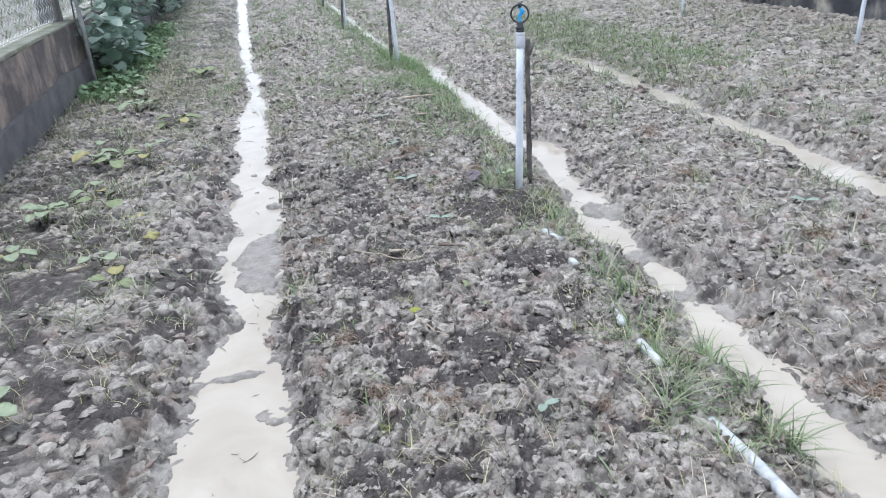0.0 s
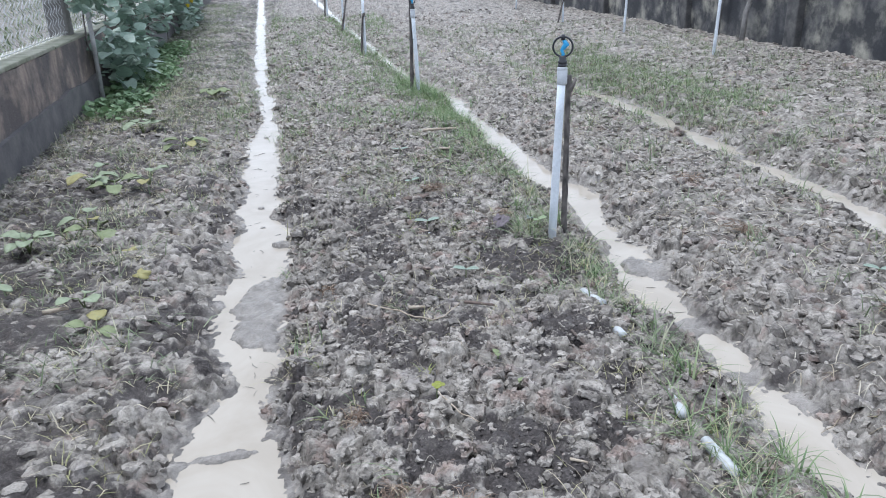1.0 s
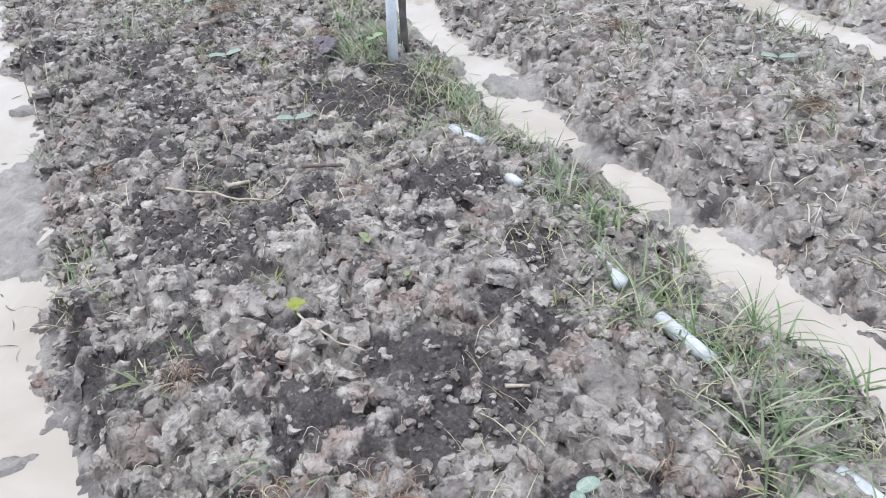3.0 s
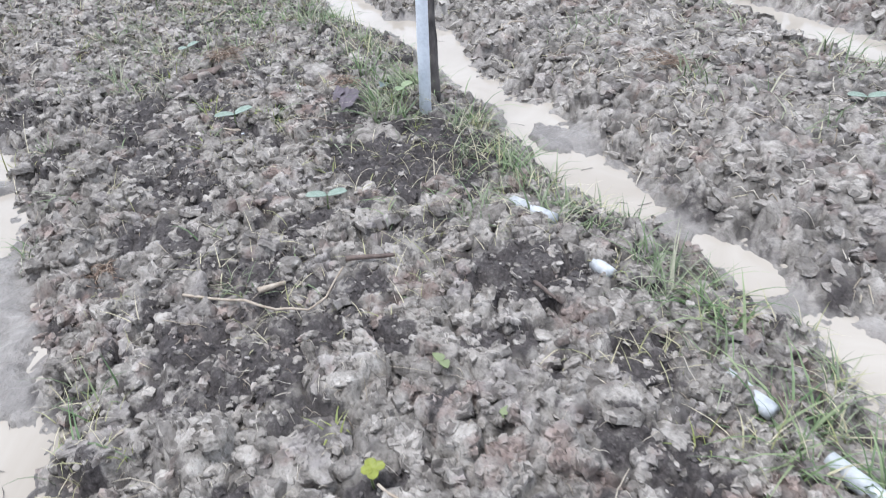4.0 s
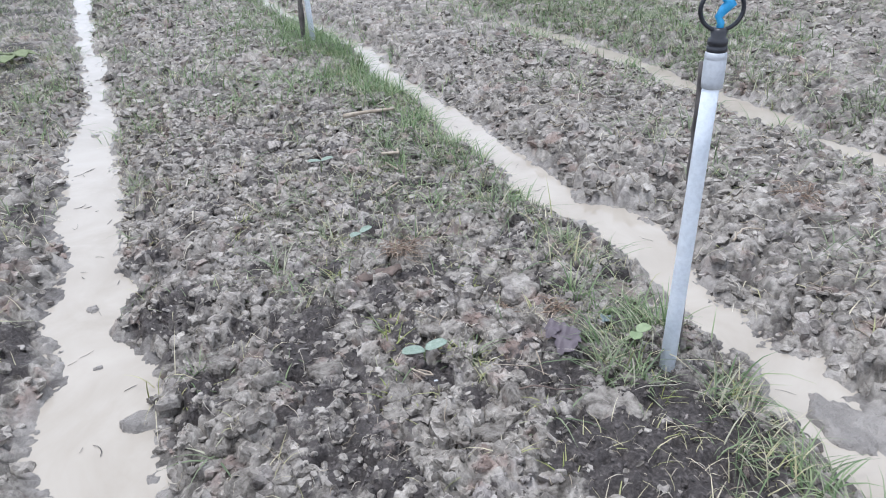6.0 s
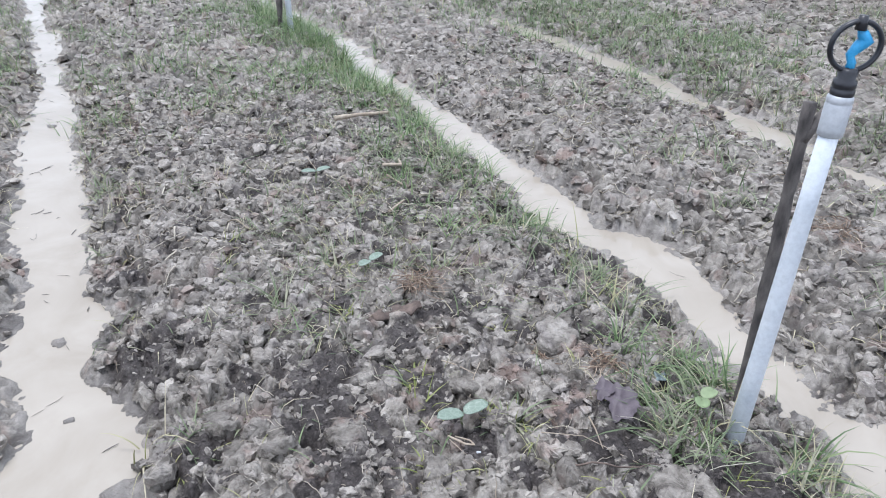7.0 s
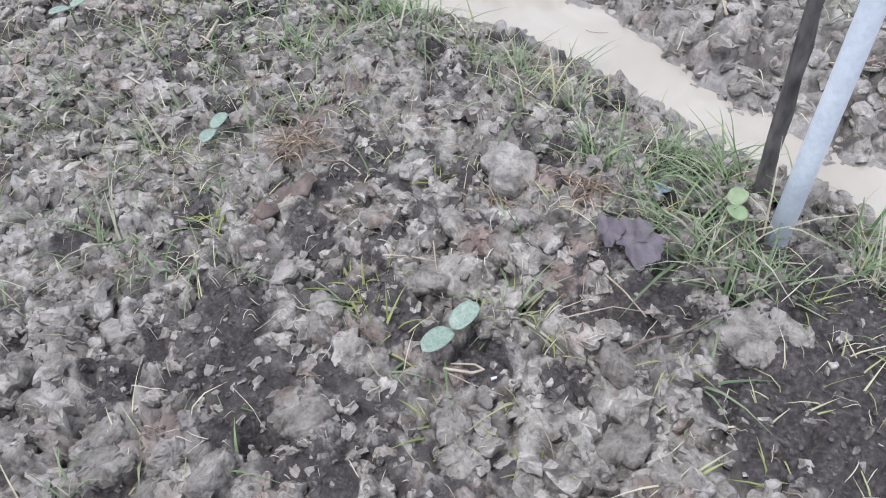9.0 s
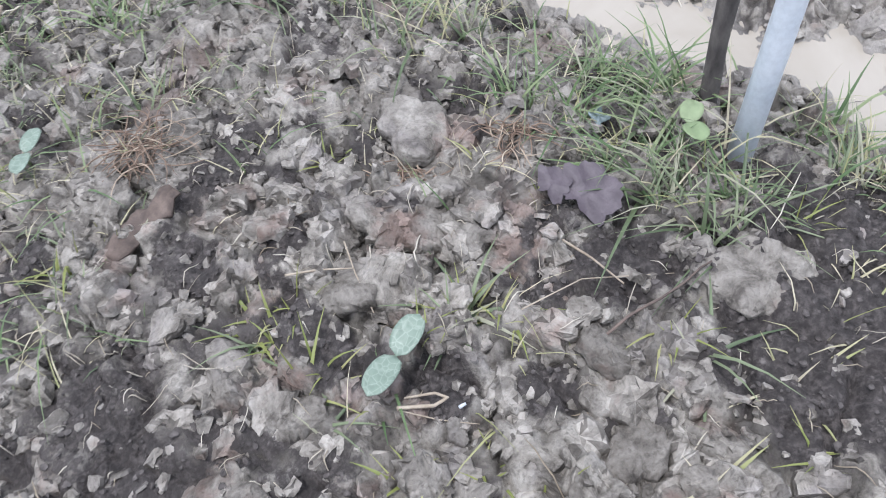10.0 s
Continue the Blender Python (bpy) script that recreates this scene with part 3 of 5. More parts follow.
def strands(paths, radius, frame_of=None):
    """Thin three-sided threads along arrays of paths (n, k, 3)."""
    n, k, _ = paths.shape
    along = np.gradient(paths, axis=1)
    along /= np.linalg.norm(along, axis=2, keepdims=True) + 1e-9
    up = np.zeros_like(along)
    up[..., 2] = 1
    side = np.cross(along, up)
    side /= np.linalg.norm(side, axis=2, keepdims=True) + 1e-9
    up = np.cross(side, along)
    if frame_of is not None:
        side, up = np.broadcast_to(np.array(frame_of[0], float), along.shape), np.broadcast_to(np.array(frame_of[1], float), along.shape)
    r = (radius[:, None] * (1 - 0.5 * np.abs(np.linspace(-1, 1, k)) ** 3))[..., None]
    ring = np.stack([paths + r * (side * math.cos(a) + up * math.sin(a)) for a in (0.5, 2.6, 4.7)], 2)
    idx = np.arange(n * k * 3).reshape(n, k, 3)
    faces = [np.stack([idx[:, :-1, s], idx[:, :-1, (s + 1) % 3], idx[:, 1:, (s + 1) % 3], idx[:, 1:, s]], -1).reshape(-1, 4) for s in range(3)]
    return ring.reshape(-1, 3), np.concatenate(faces)


def spread(tv, tf, places, turns, sizes):
    """Copies of a small template joined in one array: turns (n, 3, 3), sizes (n, 3)."""
    v = np.einsum("nij,nkj->nki", turns, tv[None] * sizes[:, None, :]) + places[:, None, :]
    f = tf[None] + (np.arange(len(places)) * len(tv))[:, None, None]
    return v.reshape(-1, 3), f.reshape(-1, tf.shape[1])


def spins(rz, tilt, about):
    """Rotation matrices: a tilt about a level axis, then a turn about z."""
    ca, sa, ct, st = np.cos(rz), np.sin(rz), np.cos(tilt), np.sin(tilt)
    cb, sb = np.cos(about), np.sin(about)
    out = np.zeros((len(rz), 3, 3))
    ax, ay = cb, sb
    k = 1 - ct
    tiltm = np.stack([np.stack([ct + ax * ax * k, ax * ay * k, ay * st], 1), np.stack([ax * ay * k, ct + ay * ay * k, -ax * st], 1), np.stack([-ay * st, ax * st, ct], 1)], 1)
    z = np.zeros_like(rz)
    zm = np.stack([np.stack([ca, -sa, z], 1), np.stack([sa, ca, z], 1), np.stack([z, z, z + 1], 1)], 1)
    out = np.einsum("nij,njk->nik", tiltm, zm)
    return out


# ---- the ground, one sheet to the horizon ----
def steps(*runs):
    """Grid lines: runs of (start, end, step), then growing steps outwards."""
    lines = []
    for a, b, st in runs:
        lines += list(np.linspace(a, b, max(1, round((b - a) / st)), endpoint=False))
    low, high = lines[0], runs[-1][1]
    lines.append(high)
    st, hi = runs[-1][2], []
    while high < 600:
        st *= 1.28
        high += st
        hi.append(high)
    st, lo = runs[0][2], []
    while low > -600:
        st *= 1.28
        low -= st
        lo.append(low)
    return np.array(lo[::-1] + lines + hi)


GX = steps((-1.7, -0.5, 0.0155), (-0.5, -0.15, 0.011), (-0.15, 0.0, 0.0080), (0.0, 1.05, 0.0072), (1.05, 1.6, 0.0090), (1.6, 2.7, 0.018), (2.7, 5.3, 0.045))
GY = steps((-0.4, 0.5, 0.03), (0.5, 0.7, 0.012), (0.7, 2.4, 0.0088), (2.4, 3.1, 0.0070), (3.1, 3.7, 0.0090), (3.7, 4.6, 0.0115), (4.6, 7.0, 0.022), (7.0, 13.0, 0.045), (13.0, 26.0, 0.12))
XX, YY = np.meshgrid(GX, GY)
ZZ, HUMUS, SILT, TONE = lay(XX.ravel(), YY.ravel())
far = np.maximum(smooth(8, 30, np.abs(XX.ravel())), smooth(25, 40, np.abs(YY.ravel())))
ZZ = ZZ * (1 - far)
plain = np.maximum.reduce([smooth(-0.25, -0.6, XX.ravel() + 1.25 + 0.05 * YY.ravel()), smooth(6.0, 8.0, XX.ravel()), smooth(0.3, -1.0, YY.ravel()), smooth(24, 30, YY.ravel())])
TONE, HUMUS = TONE + (0.5 - TONE) * plain, HUMUS * (1 - plain)
cells = np.arange(len(GX) * len(GY)).reshape(len(GY), len(GX))
quads = np.stack([cells[:-1, :-1], cells[:-1, 1:], cells[1:, 1:], cells[1:, :-1]], -1).reshape(-1, 4)
ground_mesh = mesh_from("ground", np.stack([XX.ravel(), YY.ravel(), ZZ], 1), quads, SOIL)
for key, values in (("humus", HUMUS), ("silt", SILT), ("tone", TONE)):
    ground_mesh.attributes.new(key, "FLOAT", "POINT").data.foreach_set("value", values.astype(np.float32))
ground = tagged(new("ground", ground_mesh), "wet grey-brown cloddy clay soil of raised vegetable beds", "soil", kind="structure")

for rows in FURROWS:
    a = np.array(rows)
    ys = np.linspace(-2, 24, 105)
    mid, half = np.interp(ys, a[:, 0], a[:, 1]), np.interp(ys, a[:, 0], a[:, 2]) + 0.10
    v = np.concatenate([np.stack([mid + s * half, ys, np.full_like(ys, WATER_Z)], 1) for s in (-1, -0.33, 0.33, 1)])
    k = np.arange(104)
    f = np.concatenate([np.stack([k + 105 * c, k + 105 * (c + 1), k + 1 + 105 * (c + 1), k + 1 + 105 * c], 1) for c in range(3)])
    tagged(new("water", mesh_from("water", v, f, WATER)), "shallow muddy beige rainwater standing in a furrow", "water", kind="structure")

rng = np.random.default_rng(11)


# ---- walls and fences ----
def west_x(y):
    return -1.25 - 0.05 * y


def wall_bm(length, thick, height, cuts, seed):
    """A plastered wall along +y with an uneven face."""
    bm = bmesh.new()
    box_bm(bm, -thick, 0, 0, length, -0.15, height)
    bmesh.ops.subdivide_edges(bm, edges=[e for e in bm.edges if abs(e.verts[0].co.y - e.verts[1].co.y) > 0.1], cuts=cuts, use_grid_fill=True)
    bmesh.ops.subdivide_edges(bm, edges=[e for e in bm.edges if abs(e.verts[0].co.z - e.verts[1].co.z) > 0.1], cuts=5, use_grid_fill=True)
    for v in bm.verts:
        p = v.co * 2.3 + Vector((seed, 0, 0))
        v.co.x += 0.018 * noise.noise(p)
        if v.co.z > height - 0.01:
            v.co.z += 0.015 * noise.noise(p * 1.7)
    return bm


YAW = math.degrees(math.atan(0.05))
west_wall = thing("wall_west", west_x(-3), -3, 0, "low stained rough-plaster boundary wall with damp streaks", "wall", rz=YAW)
west_wall["kind"] = "structure"
part("plaster_wall", wall_bm(29, 0.2, 0.49, 110, 3), WALL, west_wall, smoothed=False)
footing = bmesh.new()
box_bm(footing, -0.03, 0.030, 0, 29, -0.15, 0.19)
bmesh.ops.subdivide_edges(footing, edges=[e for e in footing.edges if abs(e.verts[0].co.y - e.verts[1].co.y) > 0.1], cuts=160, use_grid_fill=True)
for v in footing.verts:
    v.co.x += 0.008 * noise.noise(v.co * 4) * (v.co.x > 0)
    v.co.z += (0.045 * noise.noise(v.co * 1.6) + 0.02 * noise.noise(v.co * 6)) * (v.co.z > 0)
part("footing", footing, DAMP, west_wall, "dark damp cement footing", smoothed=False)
coping = bmesh.new()
for k in range(24):
    box_bm(coping, -0.205, 0.004, k * 1.21, k * 1.21 + 1.195, 0.487, 0.508 + 0.006 * math.sin(k * 2.3), 0.008)
part("coping", coping, COPING, west_wall, "pale mossy coping", smoothed=False)


def chain_link(length, height, pitch, wire):
    """Diamond mesh of zigzag wires, each bending past its neighbours."""
    n = int(length / pitch)
    k = int(height / pitch * 2) + 1
    paths = np.zeros((n, k, 3))
    j = np.arange(k)
    for i in range(n):
        paths[i, :, 1] = (i + 0.5 + 0.52 * np.where(j % 2, 1, -1)) * pitch
        paths[i, :, 0] = 0.003 * np.where((j + i) % 2, 1, -1)
        paths[i, :, 2] = j * pitch / 2
    v, f = strands(paths, np.full(n, wire), ((1, 0, 0), (0, 0.8, 0.35)))
    v[:, 0] += 0.02 * np.sin(v[:, 1] * 2.1) * np.sin(v[:, 2] * 2.0)
    return mesh_from("wire_mesh", v, f, WIRE)


def fence_post(name, x, y, height, size, label, lean=(0, 0)):
    bm = bmesh.new()
    box_bm(bm, -size / 2, size / 2, -size / 2, size / 2, -0.2, height, 0.012)
    bmesh.ops.subdivide_edges(bm, edges=[e for e in bm.edges if abs(e.verts[0].co.z - e.verts[1].co.z) > 0.5], cuts=8)
    for v in bm.verts:
        v.co += Vector((noise.noise(v.co * 9) * 0.006 + lean[0] * v.co.z, noise.noise(v.co * 9 + Vector((5, 0, 0))) * 0.006 + lean[1] * v.co.z, 0))
    ob = new(name, finish(bm, name, CONCRETE, False))
    ob.matrix_basis = pose(x, y, 0, 0, 0, YAW)
    return tagged(ob, label, "fence post", "concrete fence posts")


fence = thing("chain_link_fence", west_x(2.0) - 0.11, 2.0, 0.515, "galvanised chain-link mesh fence standing on a low wall", "fence", rz=YAW)
part("wire_mesh", chain_link(10.0, 0.95, 0.08, 0.0036), WIRE, fence)
for zz in (0.02, 0.5, 0.94):
    part("tension_wire", tube([(0.012, 0, zz), (0.012, 5, zz - 0.006), (0.012, 10, zz)], 0.003, 5), WIRE, fence)
fence_post("concrete_post", -1.445, 3.62, 1.5, 0.115, "square grey concrete fence post set in the wall", (-0.02, 0))
fence_post("concrete_post", west_x(6.35) - 0.16, 6.35, 1.7, 0.15, "square grey concrete fence post behind the vine")
fence_post("concrete_post", west_x(11.0) - 0.16, 11.2, 1.7, 0.15, "square grey concrete fence post behind the vine")
pole = thing("steel_pole", -1.475, 6.15, 0, "thin upright dull grey steel pole among vines", "pole")
part("shaft", tube([(0, 0, -0.1), (0.012, 0, 0.5), (0.02, 0, 1.7)], 0.017, 12), IRON, pole)
part("collar", tube([(0.0205, 0, 1.66), (0.0205, 0, 1.705)], 0.02, 12), IRON, pole)

east_wall = thing("wall_east", 5.10, 1.0, 0, "low mould-stained whitish plaster boundary wall with dark patches", "wall", rz=1.6)
east_wall["kind"] = "structure"
part("plaster_wall", wall_bm(26, -0.2, 0.80, 100, 9), WALL_EAST, east_wall, smoothed=False)
for k, yy in enumerate((2.6, 4.85, 7.12, 9.3, 11.9, 14.4, 17.2, 20.2)):
    bm = bmesh.new()
    box_bm(bm, -0.08, 0.1, -0.09, 0.09, -0.15, 1.55, 0.015)
    pillar = new("concrete_pillar", finish(bm, "concrete_pillar", DARKCON, False))
    pillar.matrix_basis = pose(5.10 - 0.028 * (yy - 1), yy, 0, 0, 0, 1.6)
    tagged(pillar, "dark weathered concrete fence pillar against the wall", "pillar", "pillars of the boundary wall")
east_fence = thing("chain_link_fence", 5.2, 1.0, 0.8, "grey chain-link mesh fence standing on a mouldy wall", "fence", rz=1.6)
part("wire_mesh", chain_link(18.0, 1.0, 0.08, 0.002), WIRE, east_fence)


# ---- plants behind and over the walls ----
def leaf_template():
    """A small heart-shaped leaf, folded along the midrib, with thickness at the fold."""
    outline = [(0, 0), (0.28, -0.06), (0.5, 0.18), (0.46, 0.5), (0.24, 0.8), (0, 1.05), (-0.24, 0.8), (-0.46, 0.5), (-0.5, 0.18), (-0.28, -0.06)]
    v = [(x, y, 0.22 * abs(x) - 0.16 * y * y) for x, y in outline] + [(0, 0.35, -0.02), (0, 0.7, -0.08)]
    f = [(0, 1, 10), (1, 2, 10), (2, 3, 10), (3, 11, 10), (3, 4, 11), (4, 5, 11), (5, 6, 11), (6, 7, 11), (7, 10, 11), (7, 8, 10), (8, 9, 10), (9, 0, 10)]
    return np.array(v), np.array(f)


LV, LF = leaf_template()


def foliage(name, centres, sizes, count, leaf, material, seed):
    """Leaves gathered in uneven clumps round the centres."""
    r = np.random.default_rng(seed)
    which = r.integers(0, len(centres), count)
    d = r.normal(size=(count, 3))
    d /= np.linalg.norm(d, axis=1, keepdims=True)
    p = np.array(centres)[which] + d * np.array(sizes)[which] * r.uniform(0.45, 1.05, (count, 1))
    p[:, 2] = np.maximum(p[:, 2], 0.0)
    turn = spins(r.uniform(0, 6.28, count), r.uniform(0.1, 1.0, count), r.uniform(0, 6.28, count))
    s = leaf * r.uniform(0.45, 1.25, count)
    v, f = spread(LV, LF, p, turn, np.stack([s, s, s], 1))
    return mesh_from(name, v, None, material, True, f)


def vine(y0, y1, count, leaf, top, seed, flowers=()):
    r = random.Random(seed)
    ob = thing("climbing_vine", west_x((y0 + y1) / 2), (y0 + y1) / 2, 0, "dark green broad-leaved vine hanging over the wall" + (" with yellow flowers" if flowers else ""), "vine")
    ox, oy = west_x((y0 + y1) / 2), (y0 + y1) / 2
    centres, sizes = [], []
    for k in range(26):
        y = y0 + (y1 - y0) * (k + r.random()) / 26
        z = r.uniform(0.08, top)
        centres.append((west_x(y) - ox + r.uniform(0.02, 0.10) + 0.22 * (1 - z / top) * r.random(), y - oy, z))
        sizes.append((0.15, 0.3, 0.22))
    part("foliage", foliage("foliage", centres, sizes, count, leaf, VINE, seed), VINE, ob)
    for k in range(5):
        y = y0 + (y1 - y0) * (k + 0.5) / 5
        pts = [(west_x(y) - ox + 0.03, y - oy + 0.1 * math.sin(j * 2 + k), 0.0 + top * j / 5) for j in range(6)]
        part("stem", tube(pts, [0.009, 0.008, 0.007, 0.006, 0.005, 0.003], 6), BARK, ob)
    for fy, fx, fz in flowers:
        bm = bmesh.new()
        for a in range(6):
            leaf_bm(0.055, 0.045, "oval", 0.2, -0.25, 0.0012, a, bm, pose(fx, fy - oy, fz, 50, 0, a * 60))
        part("flower", bm, PETAL, ob, "open yellow flower")
    return ob


vine(5.95, 9.8, 1250, 0.105, 1.1, 5)
vine(10.6, 14.5, 700, 0.13, 1.0, 6, [(12.1, 0.32, 0.46), (12.35, 0.30, 0.40), (12.8, 0.3, 0.44), (11.9, 0.30, 0.36)])

hedge = tagged(new("hedge"), "dark leafy shrubs growing behind the boundary wall", "shrub")
hedge.matrix_basis = pose(5.9, 9, 0)
hr = random.Random(4)
# upper clumps are added out of view, darkening the east furrow's reflection
hedge_centres = [(hr.uniform(-0.2, 0.7) - 0.02 * k, -7 + k * 0.55, hr.uniform(0.4, 2.3)) for k in range(34)]
part("foliage", foliage("foliage", hedge_centres, [(0.45, 0.5, 0.5)] * 34, 5200, 0.12, VINE, 8), VINE, hedge)
for k in range(8):
    y = -6.5 + k * 2.2
    part("stem", tube([(0.1, y, -0.05), (0.15, y + 0.1, 0.6), (0.05, y + 0.2, 1.3)], [0.03, 0.024, 0.012], 7, 0.2, k), BARK, hedge)

for k, (px, py, qx, qy, qz) in enumerate(((4.75, 8.35, 4.9, 8.5, 1.2), (4.72, 7.75, 4.95, 7.95, 1.3))):
    bm = tube([(px, py, -0.05), (px + 0.05, py + 0.05, 0.3), (qx - 0.04, qy - 0.1, 0.7), (qx, qy, qz)], [0.03, 0.026, 0.022, 0.016], 9, 0.25, k)
    tagged(new("sapling_trunk", finish(bm, "sapling_trunk", CONCRETE)), "thin leaning grey sapling trunk by the wall", "trunk", "thin trunks by the wall")


# ---- sprinkler risers ----
def sprinkler_riser(x, y, height, lean, label, rz=0.0, with_head=True):
    ob = thing("sprinkler_riser", x, y, g(x, y), label, "sprinkler", "sprinkler risers in the beds", rz)
    lx, ly = lean[0] * math.cos(radians(rz)) + lean[1] * math.sin(radians(rz)), lean[1] * math.cos(radians(rz)) - lean[0] * math.sin(radians(rz))
    at = lambda z: Vector((lx * z, ly * z, z))
    part("pipe", tube([at(-0.12), at(0.15), at(0.3), at(0.45), at(height - 0.02)], [0.0158, 0.0152, 0.0148, 0.0142, 0.0140], 20), PVC, ob)
    bm = lathe([(0.0152, height - 0.061), (0.0176, height - 0.060), (0.0180, height - 0.05), (0.0181, height - 0.014), (0.0174, height - 0.0125), (0.0174, height - 0.0110), (0.0181, height - 0.0095), (0.0176, height - 0.003), (0.0158, height)], 24)
    bmesh.ops.translate(bm, verts=bm.verts, vec=at(height) - Vector((0, 0, height)))
    part("coupling", bm, PVC_GREY, ob, "grey plastic pipe coupling")
    if not with_head:
        return ob
    top = at(height)
    bm = lathe([(0.0125, -0.004), (0.0162, 0.0), (0.0166, 0.008), (0.0140, 0.0095), (0.0162, 0.0115), (0.0160, 0.020), (0.0120, 0.022), (0.0135, 0.033), (0.0100, 0.038)], 20)
    bmesh.ops.translate(bm, verts=bm.verts, vec=top)
    head = part("sprinkler_head", bm, BLACK, ob, "black plastic sprinkler head")
    # ring that carries the rotor
    bm = bmesh.new()
    loops = []
    for a in np.linspace(0, 2 * math.pi, 32, endpoint=False):
        out = Vector((math.sin(a), 0, -math.cos(a)))
        loops.append([bm.verts.new(top + Vector((0, 0, 0.067)) + out * (0.0335 + 0.0037 * math.cos(b)) + Vector((0, 0.0050 * math.sin(b), 0))) for b in np.linspace(0, 2 * math.pi, 8, endpoint=False)])
    for a, b in zip(loops, loops[1:] + loops[:1]):
        for k in range(8):
            bm.faces.new((a[k], a[(k + 1) % 8], b[(k + 1) % 8], b[k]))
    part("ring", bm, BLACK, head)
    bm = tube([top + Vector(p) for p in ((0.0, 0, 0.034), (0.001, 0, 0.045), (-0.004, 0, 0.055), (0.004, 0, 0.067), (0.012, 0, 0.075), (0.006, 0, 0.083), (0, 0, 0.090))], [0.0065, 0.006, 0.0062, 0.0085, 0.0105, 0.008, 0.004], 10)
    part("rotor", bm, BLUE, head, "blue plastic rotor")
    part("cap", tube([top + Vector((0, 0, 0.089)), top + Vector((0, 0, 0.108))], [0.008, 0.006], 10), BLACK, head)
    return ob


def wooden_stake(points, radii, label, seed, tie=None):
    ob = thing("wooden_stake", points[0][0], points[0][1], points[0][2], label, "stake", "stakes beside the sprinkler risers")
    o = Vector(points[0])
    fine = []
    rr = []
    for k in range(len(points) - 1):
        a, b = Vector(points[k]), Vector(points[k + 1])
        for j in range(5):
            fine.append(a.lerp(b, j / 5) - o)
            rr.append((radii[k] + (radii[k + 1] - radii[k]) * j / 5) * (1 + 0.09 * math.sin(seed + 9 * (k * 5 + j)) + 0.05 * math.sin(2.3 * (k * 5 + j))))
    fine.append(Vector(points[-1]) - o)
    rr.append(radii[-1])
    part("shaft", tube(fine, rr, 11, 0.26, seed), BARK, ob)
    mid = fine[int(len(fine) * 0.86)]
    part("knot", tube([mid, mid + Vector((0.012, -0.004, 0.022)), mid + Vector((0.026, -0.006, 0.05))], [0.011, 0.009, 0.005], 8, 0.2, seed), BARK, ob)
    if tie:
        loop = [Vector(tie) - o + Vector((0.032 * math.cos(a), 0.02 * math.sin(a), 0.002 * math.sin(3 * a))) for a in np.linspace(0, 6.28, 15)]
        part("wire_tie", tube(loop, 0.0022, 6, caps=False), BLACK, ob)
    return ob


sprinkler_riser(0.947, 2.594, 0.628, (0.0396, 0.0125), "white pvc sprinkler riser with black and blue head", -25)
wooden_stake([(1.012, 2.654, -0.08), (1.018, 2.670, 0.2), (1.024, 2.686, 0.42), (1.028, 2.694, 0.575)], [0.0118, 0.0108, 0.0105, 0.0098], "dark brown rough wooden stake beside a sprinkler pipe", 3)
sprinkler_riser(0.902, 5.78, 0.59, (-0.035, 0.0), "white pvc sprinkler riser tied to a dark stake", 40)
wooden_stake([(0.853, 5.80, -0.08), (0.862, 5.805, 0.3), (0.875, 5.81, 0.75), (0.885, 5.81, 1.0)], [0.014, 0.013, 0.011, 0.008], "tall thin dark stake tied to a sprinkler pipe", 5, (0.878, 5.79, 0.40))
sprinkler_riser(0.70, 8.43, 0.72, (0.01, 0.0), "white pvc sprinkler riser tied to a short stake", 70)
wooden_stake([(0.655, 8.40, -0.08), (0.675, 8.41, 0.2), (0.70, 8.40, 0.42)], [0.014, 0.013, 0.009], "short dark stake tied to a sprinkler pipe", 6, (0.70, 8.42, 0.38))
sprinkler_riser(0.62, 11.35, 0.70, (0.0, 0.0), "white pvc sprinkler riser beside a leaning stick", 20)
wooden_stake([(0.56, 11.05, -0.08), (0.64, 11.1, 0.3), (0.75, 11.2, 0.8)], [0.016, 0.014, 0.010], "leaning dark stick in the bed", 7)
sprinkler_riser(0.47, 14.2, 0.70, (0.0, 0.0), "white pvc sprinkler riser beside a dark stick", 50)
wooden_stake([(0.42, 14.1, -0.08), (0.45, 14.1, 0.4), (0.47, 14.1, 0.8)], [0.016, 0.014, 0.010], "thin dark stake beside a sprinkler pipe", 8)
sprinkler_riser(0.35, 17.2, 0.70, (0.0, 0.0), "white pvc sprinkler riser far along the bed", 50)
sprinkler_riser(3.90, 6.84, 0.68, (0.03, 0.0), "white pvc sprinkler riser in the bed by the wall", 15)
sprinkler_riser(4.10, 4.62, 0.68, (0.04, 0.0), "white pvc sprinkler riser in the bed by the wall", 25)
sprinkler_riser(3.94, 9.1, 0.68, (0.03, 0.0), "white pvc sprinkler riser in the bed by the wall", 35)
sprinkler_riser(3.72, 10.8, 0.68, (-0.01, 0.0), "white pvc sprinkler riser beside a leaning stick", 55)
wooden_stake([(3.62, 10.75, -0.05), (3.70, 10.78, 0.25), (3.80, 10.8, 0.6)], [0.013, 0.012, 0.009], "leaning dark stick beside a sprinkler pipe", 9)
sprinkler_riser(3.81, 13.7, 0.68, (0.06, 0.0), "white pvc sprinkler riser leaning in the far bed", 5)
sprinkler_riser(3.55, 16.9, 0.68, (0.0, 0.0), "white pvc sprinkler riser in the far bed", 5)

